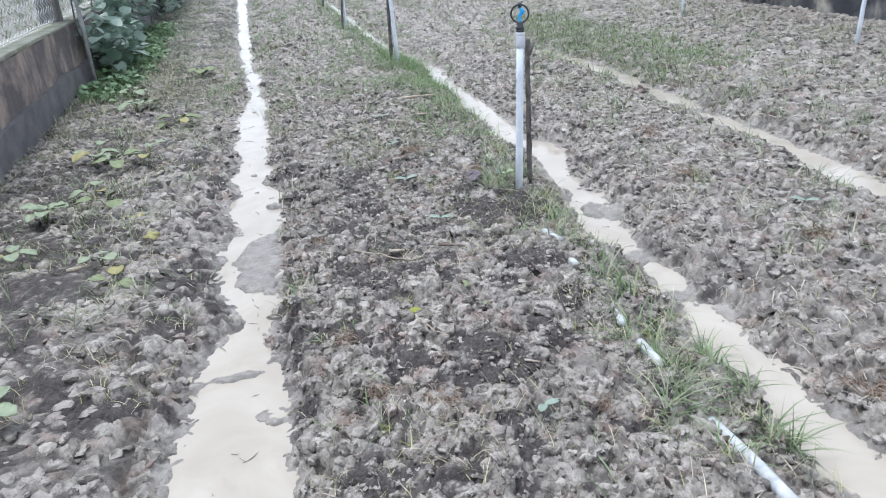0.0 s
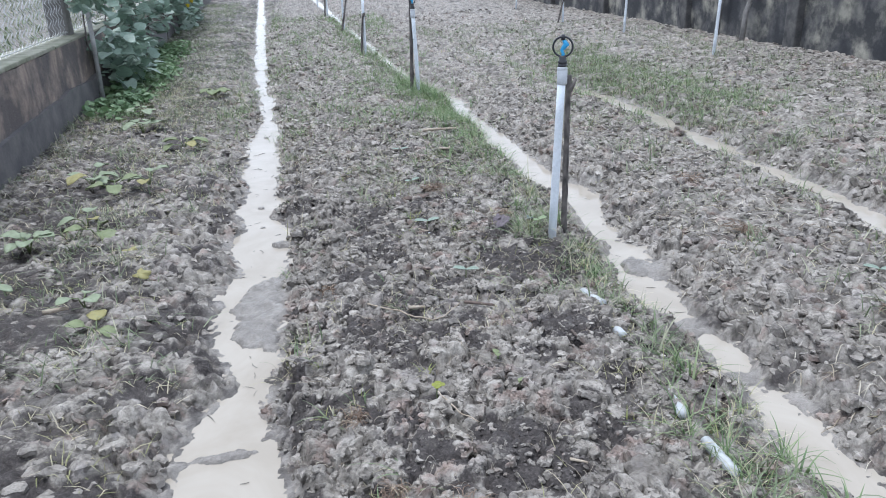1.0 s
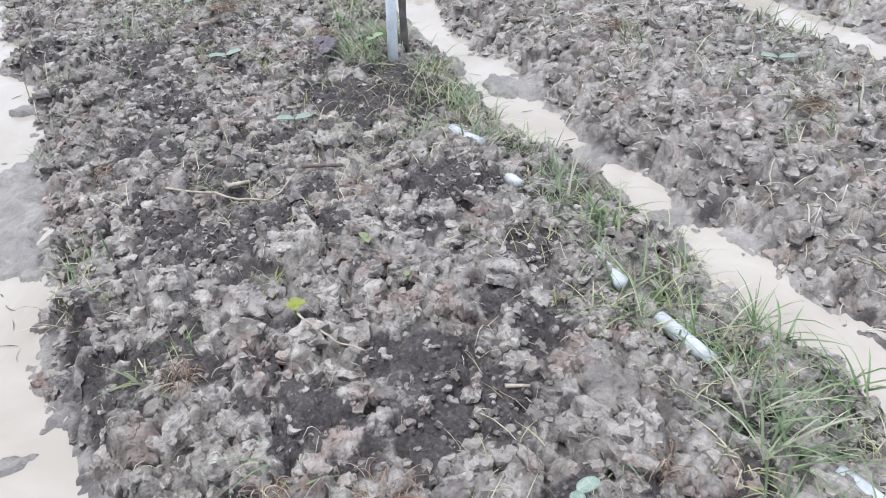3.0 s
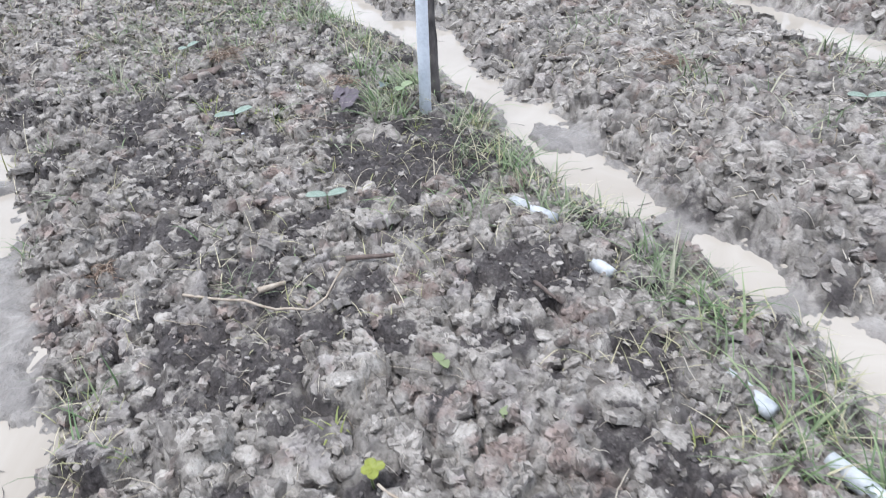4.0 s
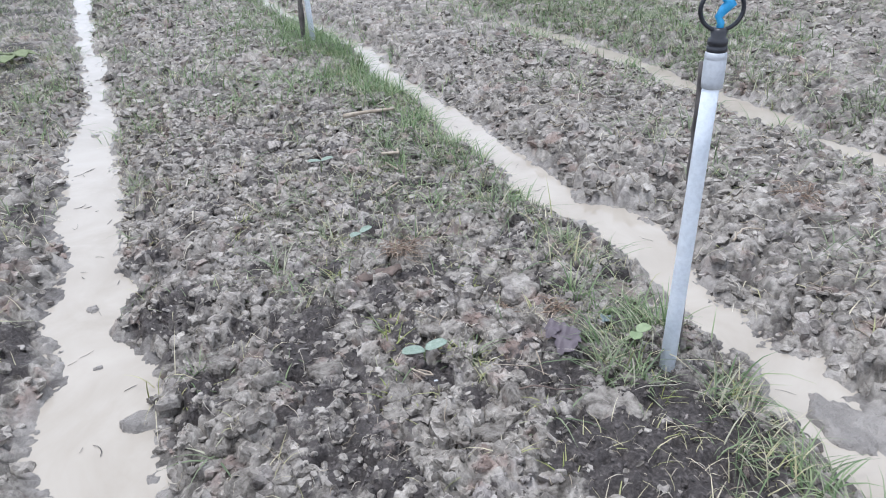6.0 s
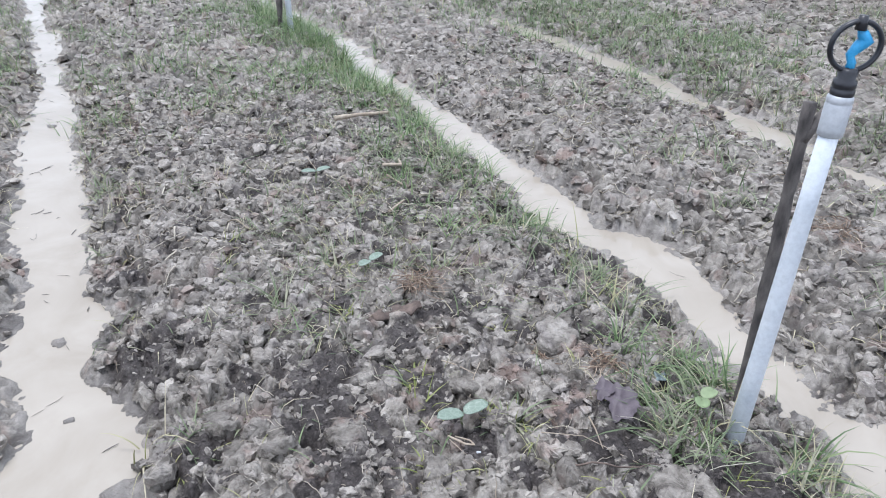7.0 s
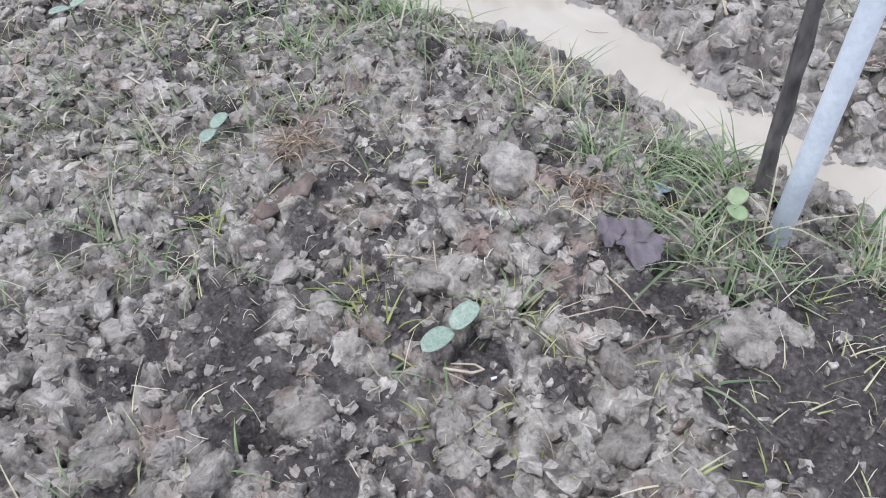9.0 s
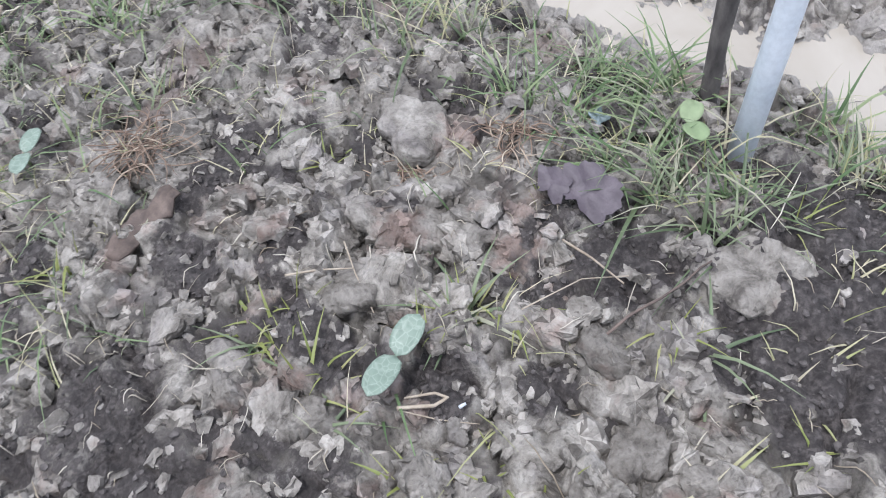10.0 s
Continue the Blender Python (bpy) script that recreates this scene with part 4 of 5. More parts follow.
# ---- the water pipe, half buried along the bed's edge ----
buried = thing("buried_water_pipe", 0.895, 1.2, 0, "white pvc water pipe half buried in the bed edge", "pipe")
for y0, y1, z0, z1, dx0, dx1 in ((0.60, 0.80, 0.014, 0.012, 0.012, 0.008), (0.79, 0.965, 0.012, 0.004, 0.008, -0.002), (1.205, 1.332, 0.003, -0.001, 0.004, 0.002), (1.425, 1.53, 0.006, 0.004, 0.0, 0.0), (1.785, 1.85, 0.002, -0.006, -0.004, 0.0), (1.98, 2.095, 0.013, 0.003, 0.014, -0.008)):
    zz = (g(0.895, y0) + g(0.895, y1)) / 2
    pts = [(dx0 + (dx1 - dx0) * k / 4, y0 - 1.2 + (y1 - y0) * k / 4, zz + z0 + (z1 - z0) * k / 4) for k in range(5)]
    part("pipe_length", tube(pts, 0.0138, 20), OLD_PVC, buried)


# ---- seedlings, leaves and weeds ----
def seedling(x, y, z, turn, length, label, leaves=2, open_angle=180, material=None, shape="oval", width=0.58):
    ob = thing("seedling", x, y, g(x, y) - 0.002, label, "seedling", "seedlings in the bed", turn)
    h = max(0.012, z - g(x, y))
    part("stem", tube([(0, 0, -0.02), (0.003, 0.002, h * 0.5), (0, 0, h)], [0.0022, 0.002, 0.0018], 8), LIME, ob)
    for k in range(leaves):
        a = k * open_angle
        bm = leaf_bm(length * (1 - 0.06 * k), length * width, shape, 0.22, 0.10, 0.0009, k + int(x * 100), None, pose(0, 0, h, 14, 0, a))
        part("leaf", bm, material or COTYLEDON, ob)
    return ob


seedling(0.506, 2.800, 0.03, 92, 0.052, "pumpkin seedling with two pale green oval seed leaves")
seedling(0.522, 3.372, 0.03, 130, 0.042, "small seedling with two pale green seed leaves", 2, 160)
seedling(0.532, 3.89, 0.05, 95, 0.045, "seedling with two pale grey-green seed leaves", 2, 175)
seedling(0.555, 2.285, 0.035, 75, 0.045, "seedling with two pale grey seed leaves", 2, 170)
seedling(0.914, 2.657, 0.05, 138, 0.036, "small pale lime-green seedling by the sprinkler pipe", 2, 140, PALE, "oval", 0.75)
seedling(0.345, 1.60, 0.040, 160, 0.019, "small lime-yellow weed seedling with broad leaves", 4, 95, SPROUTLEAF, "oval", 0.85)
seedling(0.525, 1.735, 0.03, 20, 0.022, "small pale yellow-green seedling in the soil", 2, 150, LIME, "heart", 0.75)
seedling(1.83, 1.98, 0.03, 60, 0.05, "pale green seedling beside the furrow", 2, 170)
seedling(0.545, 1.60, 0.025, 300, 0.018, "tiny lime seedling among clods", 1, 0, LIME, "heart", 0.7)
seedling(0.552, 1.082, 0.035, 150, 0.036, "seedling with two grey-green seed leaves", 2, 115)


def flat_leaf(name, x, y, size, turn, tilt, material, label, lobes=5, depth=0.25, curl=0.25, seed=0, lift=0.012):
    """A fallen leaf with a lobed, torn outline, curled and with thickness."""
    r = random.Random(seed)
    bm = bmesh.new()
    n, rings = 40, 5
    grid = {}
    radii = []
    for k in range(n):
        a = 2 * math.pi * k / n
        radii.append(size * (1 - depth * 0.5 + depth * 0.5 * math.cos(lobes * a) + 0.20 * (r.random() - 0.5)) * (0.8 + 0.2 * math.cos(a)))
    for side in (0, 1):
        c = bm.verts.new((0, 0, -side * 0.0012))
        for j in range(1, rings + 1):
            for k in range(n):
                a, t = 2 * math.pi * k / n, j / rings
                rr = radii[k] * t
                grid[side, j, k] = bm.verts.new((rr * math.cos(a), rr * math.sin(a) * 0.8, -curl * size * t * t * (0.6 + 0.5 * math.sin(2 * a + seed)) + 0.05 * size * math.cos(lobes * a) * t - side * 0.0012))
        for k in range(n):
            q = (k + 1) % n
            bm.faces.new((c, grid[side, 1, k], grid[side, 1, q]))
            for j in range(1, rings):
                bm.faces.new((grid[side, j, k], grid[side, j + 1, k], grid[side, j + 1, q], grid[side, j, q]))
    for k in range(n):
        q = (k + 1) % n
        bm.faces.new((grid[0, rings, k], grid[1, rings, k], grid[1, rings, q], grid[0, rings, q]))
    ob = new(name, finish(bm, name, material))
    ob.matrix_basis = pose(x, y, g(x, y) + lift, tilt, 0, turn)
    return tagged(ob, label, "leaf")


def torn_leaf(x, y, size, turn, tilt, label, seed):
    """A withered leaf lying flat, torn into a small and a large lobe with ragged rims."""
    r = random.Random(seed)
    bm = bmesh.new()
    n, rings = 44, 6
    for cx, cy, rad, long, cut in ((-0.72, 0.10, 0.52, 1.15, 0.0), (0.30, -0.08, 0.86, 1.0, 0.35)):
        rim = []
        for k in range(n):
            a = 2 * math.pi * k / n
            tooth = 0.20 * (r.random() - 0.5) + 0.08 * math.sin(5 * a + seed) + 0.06 * math.sin(9 * a)
            rim.append(rad * (1 + tooth + cut * max(0.0, math.cos(a + 0.75)) ** 3 - 0.35 * max(0.0, math.cos(a - 3.9)) ** 6))
        grid = {}
        for face in (0, 1):
            mid = bm.verts.new((size * cx, size * cy, size * 0.02 - face * 0.0008))
            for j in range(1, rings + 1):
                for k in range(n):
                    a, t = 2 * math.pi * k / n, j / rings
                    px, py = cx + rim[k] * t * math.cos(a), cy + rim[k] * t * math.sin(a) * long
                    pz = 0.10 * abs(px - cx) + 0.10 * math.sin(3 * a + seed) * t * t + 0.05 * math.sin(7.0 * px + 5.0 * py) - 0.12 * max(0.0, -py) * t
                    grid[face, j, k] = bm.verts.new((size * px, size * py, size * pz - face * 0.0008))
            for k in range(n):
                q = (k + 1) % n
                bm.faces.new((mid, grid[face, 1, k], grid[face, 1, q]))
                for j in range(1, rings):
                    bm.faces.new((grid[face, j, k], grid[face, j + 1, k], grid[face, j + 1, q], grid[face, j, q]))
        for k in range(n):
            q = (k + 1) % n
            bm.faces.new((grid[0, rings, k], grid[1, rings, k], grid[1, rings, q], grid[0, rings, q]))
    me = finish(bm, "withered_leaf", DEADLEAF)
    me.set_sharp_from_angle(angle=radians(40))
    ob = new("withered_leaf", me)
    ob.matrix_basis = pose(x, y, g(x, y) + 0.026, tilt, 0, turn)
    return tagged(ob, label, "leaf")


torn_leaf(0.783, 2.735, 0.037, -62, 14, "dark purple-grey withered torn leaf lying on the soil", 2)
flat_leaf("yellow_leaf", -0.51, 2.50, 0.04, 30, 20, YELLOW, "yellow fallen leaf on the soil", 5, 0.3, 0.3, 3, 0.03)
flat_leaf("yellow_leaf", -0.60, 2.78, 0.05, 80, 15, YELLOW, "yellowing leaf curled over the soil", 3, 0.2, 0.5, 6, 0.04)
flat_leaf("plastic_scrap", 0.905, 2.76, 0.022, 20, 10, TEAL, "small pale blue-grey plastic scrap in the grass", 4, 0.4, 0.3, 8, 0.02)


def bark_piece(x, y, turn, length, width, label, seed):
    bm = bmesh.new()
    n, m = 12, 6
    grid = {}
    for side in (0, 1):
        for i in range(n + 1):
            w = width * (0.45 + 0.55 * math.sin(math.pi * (0.12 + 0.8 * i / n))) * (1 + 0.25 * noise.noise(Vector((i * 0.9, seed, 0))))
            for j in range(m + 1):
                s = 2 * j / m - 1
                z = 0.10 * width * (1 - s * s) + 0.008 * noise.noise(Vector((i * 0.7, j * 0.8, seed))) - side * 0.004
                grid[side, i, j] = bm.verts.new(((i / n - 0.5) * length, s * w / 2 + 0.01 * noise.noise(Vector((i * 0.4, seed, 3))), z))
    for i in range(n):
        for j in range(m):
            for side in (0, 1):
                bm.faces.new((grid[side, i, j], grid[side, i + 1, j], grid[side, i + 1, j + 1], grid[side, i, j + 1]))
        for j in (0, m):
            bm.faces.new((grid[0, i, j], grid[1, i, j], grid[1, i + 1, j], grid[0, i + 1, j]))
    for i in (0, n):
        for j in range(m):
            bm.faces.new((grid[0, i, j], grid[0, i, j + 1], grid[1, i, j + 1], grid[1, i, j]))
    ob = new("bark_piece", finish(bm, "bark_piece", BROWN))
    ob.matrix_basis = pose(x, y, g(x, y) + 0.006, 6, -6, turn)
    return tagged(ob, label, "bark")


bark_piece(0.515, 3.165, -6, 0.11, 0.036, "curled brown strip of bark on the soil", 1)


def stick(points, radius, label, material=None, seed=0, name="stick"):
    pts = []
    for k in range(len(points) - 1):
        a, b = points[k], points[k + 1]
        for j in range(4):
            t = j / 4
            pts.append((a[0] + (b[0] - a[0]) * t, a[1] + (b[1] - a[1]) * t, a[2] + (b[2] - a[2]) * t))
    pts.append(points[-1])
    zs = ground_z([p[0] for p in pts], [p[1] for p in pts])
    kernel = np.ones(5) / 5
    zs = np.maximum(np.convolve(np.pad(zs, 2, mode="edge"), kernel, "valid") + 0.004, zs * 0.5 + np.max(zs) * 0.5 - 0.004)
    if name == "stick":
        line = np.linspace(zs[0], zs[-1], len(zs))
        zs = line + 0.5 * max(0.0, float((zs - line).max()))
    world_pts = [Vector((p[0], p[1], float(z) + p[2] + radius)) for p, z in zip(pts, zs)]
    o = world_pts[0].copy()
    bm = tube([p - o for p in world_pts], [radius * (1 - 0.45 * k / len(pts)) for k in range(len(pts))], 8, 0.25, seed)
    ob = new(name, finish(bm, name, material or STICK))
    ob.location = o
    return tagged(ob, label, "stick")


stick([(0.72, 4.35, 0.01), (0.81, 4.36, 0.015), (0.92, 4.345, 0.02)], 0.009, "pale dry broken stick lying on the bed", seed=1)
stick([(0.335, 2.065, 0.008), (0.385, 2.066, 0.012)], 0.006, "short pale splinter of wood on the soil", seed=2)
stick([(0.506, 2.076, 0.008), (0.591, 2.039, 0.010)], 0.0055, "short grey-brown twig on the soil", BROWN, 3)
stick([(0.57, 1.292, 0), (0.605, 1.278, 0.004)], 0.0035, "short white splinter on dark soil", seed=4)
stick([(0.341, 1.575, 0.014), (0.367, 1.518, 0.016), (0.385, 1.485, 0.012), (0.414, 1.455, 0.012)], 0.0021, "thin pale curved root on the soil", seed=5, name="root")
stick([(0.218, 2.14, 0.008), (0.307, 2.052, 0.012), (0.345, 1.994, 0.014), (0.391, 1.963, 0.014), (0.429, 1.976, 0.016), (0.483, 2.026, 0.018)], 0.0026, "long thin curved brown root on the soil", seed=6, name="root")
stick([(0.74, 3.90, 0.01), (0.79, 3.87, 0.02), (0.80, 3.92, 0.02)], 0.006, "bent pale dry stalk on the bed", seed=7)
stick([(0.745, 3.87, 0.0), (0.755, 3.77, 0.01)], 0.0045, "pale dry stalk on the bed", seed=8)
stick([(0.66, 3.62, 0.0), (0.72, 3.66, 0.01)], 0.004, "thin pale dry stalk on the bed", seed=9)
stick([(-0.76, 2.31, 0.0), (-0.68, 2.29, 0.01)], 0.008, "pale stick on wet mud", seed=10)
stick([(0.62, 2.72, 0.002), (0.68, 2.68, 0.012), (0.74, 2.60, 0.004)], 0.0009, "thin arched dry stem over the soil", seed=12)
stick([(0.62, 2.64, 0.004), (0.70, 2.60, 0.006), (0.76, 2.57, 0.004)], 0.0018, "thin dark root across the clods", BROWN, 13, "root")
stick([(0.76, 1.83, 0.005), (0.745, 1.75, 0.03)], 0.004, "short brown twig standing in dark soil", BROWN, 14)
stick([(1.40, 2.95, 0.0), (1.47, 3.0, 0.012), (1.52, 2.98, 0.0)], 0.003, "thin pale root on the clods", seed=15, name="root")

stick([(0.466, 2.776, 0.004), (0.485, 2.745, 0.008), (0.499, 2.738, 0.010), (0.498, 2.752, 0.010), (0.481, 2.778, 0.006)], 0.0021, "pale folded straw loop lying on dark soil", seed=16)
stick([(0.466, 2.776, 0.003), (0.478, 2.735, 0.003), (0.494, 2.70, 0.002)], 0.0008, "thin pale straw on dark soil", seed=17)
stick([(0.718, 2.72, 0.015), (0.705, 2.68, 0.02), (0.693, 2.639, 0.014)], 0.0016, "long pale green-grey stem arching over clods", seed=18)
stick([(0.534, 2.964, 0.006), (0.556, 2.934, 0.01), (0.578, 2.904, 0.006)], 0.0015, "pale frayed straw on a clod", seed=19)
stick([(0.605, 2.936, 0.006), (0.575, 2.90, 0.012), (0.544, 2.854, 0.004)], 0.0011, "thin grey-brown stem over the clods", seed=20)
stick([(0.497, 2.724, 0.002), (0.503, 2.720, 0.002)], 0.0022, "tiny white seed husk on dark soil", PVC_GREY, 21, "seed_husk")


def root_clump(x, y, radius, count, label, seed, high=0.03):
    """A tangle of thin dry roots pulled out of the soil."""
    r = np.random.default_rng(seed)
    k = 6
    a, d = r.uniform(0, 6.28, count), radius * 0.6 * np.sqrt(r.uniform(0, 1, count))
    path = np.zeros((count, k, 3))
    bx, by, turn = d * np.cos(a), d * np.sin(a), r.uniform(0, 6.28, count)
    ln, arch, bend = radius * r.uniform(0.5, 1.5, count), high * r.uniform(0.1, 1.0, count), r.normal(0, 1.0, count)
    for j in range(k):
        path[:, j, 0] = bx + np.cos(turn + bend * j / k) * ln * j / k
        path[:, j, 1] = by + np.sin(turn + bend * j / k) * ln * j / k
        path[:, j, 2] = arch * math.sin(3.14 * (j + 0.4) / k) + 0.004
    v, f = strands(path, r.uniform(0.0005, 0.0012, count))
    ob = new("root_clump", mesh_from("root_clump", v, f, FIBRE))
    ob.location = (x, y, g(x, y))
    return tagged(ob, label, "roots", kind="stuff")


root_clump(0.335, 1.20, 0.055, 90, "tangle of pale reddish dry roots on the soil", 1)
root_clump(0.20, 1.27, 0.035, 50, "small tangle of dry roots beside a hole", 2)
root_clump(0.69, 1.07, 0.03, 40, "small tangle of dry roots on dark soil", 3)
root_clump(1.33, 0.98, 0.08, 140, "tangle of reddish roots at the furrow's edge", 4, 0.05)
root_clump(0.14, 1.55, 0.035, 50, "small tangle of reddish roots on the soil", 5)
root_clump(0.72, 2.93, 0.045, 70, "mat of reddish root fibres on a clod", 6, 0.012)
root_clump(0.83, 2.84, 0.04, 60, "mat of reddish root fibres on a clod", 7, 0.012)
root_clump(0.60, 3.24, 0.06, 90, "mat of reddish root fibres on the soil", 8, 0.02)
root_clump(0.10, 2.35, 0.045, 60, "ring of dry straw on the soil", 10, 0.02)
root_clump(1.72, 1.75, 0.06, 80, "loose reddish roots on the bed beyond the furrow", 11, 0.02)
root_clump(1.62, 2.45, 0.06, 80, "loose reddish roots on the bed beyond the furrow", 12, 0.02)
root_clump(1.75, 3.1, 0.07, 80, "loose reddish roots on the bed beyond the furrow", 13, 0.02)


def weed(x, y, leaves, size, height, label, material, seed, shape="oval", turn=0.0):
    r = random.Random(seed)
    ob = thing("weed_plant", x, y, g(x, y), label, "weed", "broad-leaved weeds in the bed", turn)
    for k in range(leaves):
        a = 360 * k / leaves + r.uniform(-25, 25)
        reach, h = size * r.uniform(0.25, 0.75), height * r.uniform(0.4, 0.8)
        ra = radians(a)
        tip = Vector((-math.sin(ra) * reach, math.cos(ra) * reach, h))
        part("stem", tube([(0, 0, -0.01), (tip.x * 0.4, tip.y * 0.4, h * 0.75), tuple(tip)], [0.0028, 0.0024, 0.0018], 6), LIME, ob)
        s = size * r.uniform(0.7, 1.1)
        part("leaf", leaf_bm(s, s * 0.92, shape, 0.25, 0.3, 0.0009, seed + k, None, Matrix.Translation(tip) @ pose(0, 0, 0, r.uniform(-5, 30), 0, a), 0.16), material if r.random() < 0.92 else YELLOW, ob)
    return ob


weed(-0.97, 3.76, 6, 0.095, 0.12, "pale green broad-leaved weed with round leaves", LEAF, 1, "oval")
weed(-0.97, 2.86, 9, 0.06, 0.07, "low rosette of small green leaves", LEAF, 2, "oval")
weed(-0.755, 1.43, 3, 0.085, 0.07, "weed with large pale green round leaves", LEAF, 3, "oval")
weed(-0.65, 2.34, 3, 0.06, 0.06, "small pale green weed with round leaves", LEAF, 4, "oval")
weed(-0.57, 2.15, 3, 0.055, 0.05, "small yellow-green weed on wet mud", LIME, 5)
weed(-0.82, 3.57, 4, 0.08, 0.07, "yellow-green weed with broad leaves", LIME, 6, "oval")
weed(-0.68, 3.62, 4, 0.08, 0.09, "pale green weed with broad leaves", LEAF, 7, "oval")
weed(-0.65, 4.49, 5, 0.09, 0.09, "lime-green leafy weed in the bed", LIME, 8, "oval")
weed(-0.64, 6.10, 6, 0.10, 0.10, "yellow-green leafy weed in the bed", LIME, 9)
weed(-0.975, 2.44, 4, 0.06, 0.07, "green weed with small leaves", LEAF, 10)
weed(-0.86, 3.2, 3, 0.075, 0.07, "pale weed with broad leaves", LEAF, 11, "oval")
weed(-0.78, 3.05, 3, 0.075, 0.06, "yellow-green weed with broad leaves", LIME, 12, "oval")
weed(-0.95, 4.9, 5, 0.09, 0.1, "green leafy weed in wet soil", LEAF, 13)
weed(-1.05, 5.4, 5, 0.08, 0.1, "green leafy weed beside the wall", LEAF, 14)


# ---- grass ----
def grass_mesh(name, base, r, low, high, width, material, droop=(0.1, 0.8), lean=(0.15, 1.15), segments=4):
    n = len(base)
    v, f = blades(base, r.uniform(0, 6.28, n), r.uniform(low, high, n), r.uniform(*lean, n), width * r.uniform(0.6, 1.3, n), r.uniform(*droop, n), segments)
    return mesh_from(name, v, f, material, True)


def tuft_mesh(k, count, high, spread_r, material, width=0.0034):
    r = np.random.default_rng(500 + k)
    a, d = r.uniform(0, 6.28, count), spread_r * np.sqrt(r.uniform(0, 1, count))
    base = np.stack([d * np.cos(a), d * np.sin(a), np.full(count, -0.012)], 1)
    return grass_mesh("grass_tuft", base, r, high * 0.4, high, width, material)


TUFTS = [tuft_mesh(k, 13 + 4 * (k % 3), (0.10, 0.13, 0.15, 0.11, 0.14, 0.09)[k], 0.030, GRASS, 0.0040) for k in range(6)]
TALL = [tuft_mesh(20 + k, 19, (0.12, 0.14, 0.16)[k], 0.030, FRESH, 0.0042) for k in range(3)]
DRY = [tuft_mesh(30 + k, 12, (0.13, 0.16)[k], 0.035, DRYGRASS, 0.0034) for k in range(2)]
THIN = [tuft_mesh(10 + k, 9, (0.05, 0.07, 0.06, 0.08)[k], 0.016, (SPROUT, SPROUT, DRYGRASS, GRASS)[k], 0.0034) for k in range(4)]


def lushness(x, y):
    """How thick the grass stands at a place of the plan, 0 to 1."""
    n1 = fbm(x, y, 1.6, 140, 4) + 0.5
    n2 = fbm(x, y, 5.5, 150, 3) + 0.5
    shift = -0.05 * np.maximum(0, y - 5)
    edge = (0.85 - 0.45 * np.exp(-((y - 2.95) / 0.35) ** 2) + 0.8 * smooth(3.3, 4.2, y)) * np.exp(-((x - shift - 1.02) / 0.075) ** 2) * smooth(0.34, 0.56, n2)
    edge_far = 1.6 * np.exp(-((x - shift - 0.97) / 0.10) ** 2) * smooth(3.8, 5.0, y) * smooth(0.22, 0.45, n2)
    west_edge = 0.35 * np.exp(-((x - shift + 0.02) / 0.07) ** 2) * smooth(0.42, 0.62, n2)
    west_bed = 0.4 * smooth(-0.30, -0.45, x - shift) * smooth(2.2, 4.5, y) * smooth(0.40, 0.66, n1)
    wall_foot = 1.5 * smooth(-0.62, -0.95, x - shift) * smooth(4.6, 5.6, y) * smooth(0.22, 0.45, n1)
    mound = 1.3 * np.exp(-((x - 2.58) / 0.36) ** 2 - ((y - 6.1) / 1.5) ** 2) * smooth(0.25, 0.42, n2)
    mound2 = 0.7 * np.exp(-((x - 2.9) / 0.5) ** 2 - ((y - 4.4) / 1.0) ** 2) * smooth(0.4, 0.6, n2)
    far_strip = 0.5 * np.exp(-((x - shift - 1.9) / 0.3) ** 2) * smooth(9, 12, y)
    few = 0.36 * smooth(0.40, 0.66, n2) + 0.15 * smooth(-0.3, -0.45, x - shift) * smooth(0.34, 0.6, n2)
    centre = 0.30 * np.exp(-((x - 0.75) / 0.30) ** 2) * smooth(2.4, 4.4, y) * smooth(0.35, 0.55, n2)
    return np.clip(edge + edge_far + west_edge + west_bed + wall_foot + mound + mound2 + far_strip + few + centre, 0, 1)


# tufts that stand apart, nearest the walk
BANK_SPOTS = [(0.87, 2.64), (0.90, 2.62), (0.865, 2.60), (0.88, 2.68), (0.86, 1.32), (0.90, 1.42), (0.94, 1.28), (0.88, 1.10), (0.95, 1.10), (1.0, 1.05), (1.03, 1.18), (0.92, 1.56), (0.95, 1.66), (0.97, 1.75), (0.93, 1.93), (0.98, 2.1), (0.95, 2.25), (1.0, 2.2), (1.04, 2.42)]
LUSH_SPOTS = [(0.95, 3.07), (1.01, 2.77), (0.91, 2.87), (0.86, 2.78), (0.84, 2.60), (0.89, 2.55), (1.06, 2.53), (0.69, 3.31), (0.94, 3.36), (0.94, 2.15), (0.98, 1.82), (0.99, 1.57), (0.86, 1.38),
              (0.95, 1.35), (1.05, 1.24), (0.89, 1.18), (0.96, 2.02), (0.88, 5.11), (0.94, 4.40), (0.99, 3.95), (0.94, 3.54), (1.03, 3.00), (1.01, 3.25), (0.02, 2.97), (1.01, 2.48), (1.02, 2.29), (0.98, 2.68), (0.92, 2.71), (0.86, 0.80), (0.95, 0.95), (0.84, 1.02), (1.02, 0.88), (0.90, 1.08), (2.31, 3.72), (2.33, 3.9)]
TALL_SPOTS = [(0.95, 5.72), (0.98, 5.52), (0.92, 5.80), (1.00, 5.32), (0.96, 5.15), (1.02, 4.95), (0.98, 4.65), (0.99, 4.25), (0.87, 6.2), (0.90, 6.45), (0.93, 5.95), (1.0, 5.6), (0.95, 5.4)]
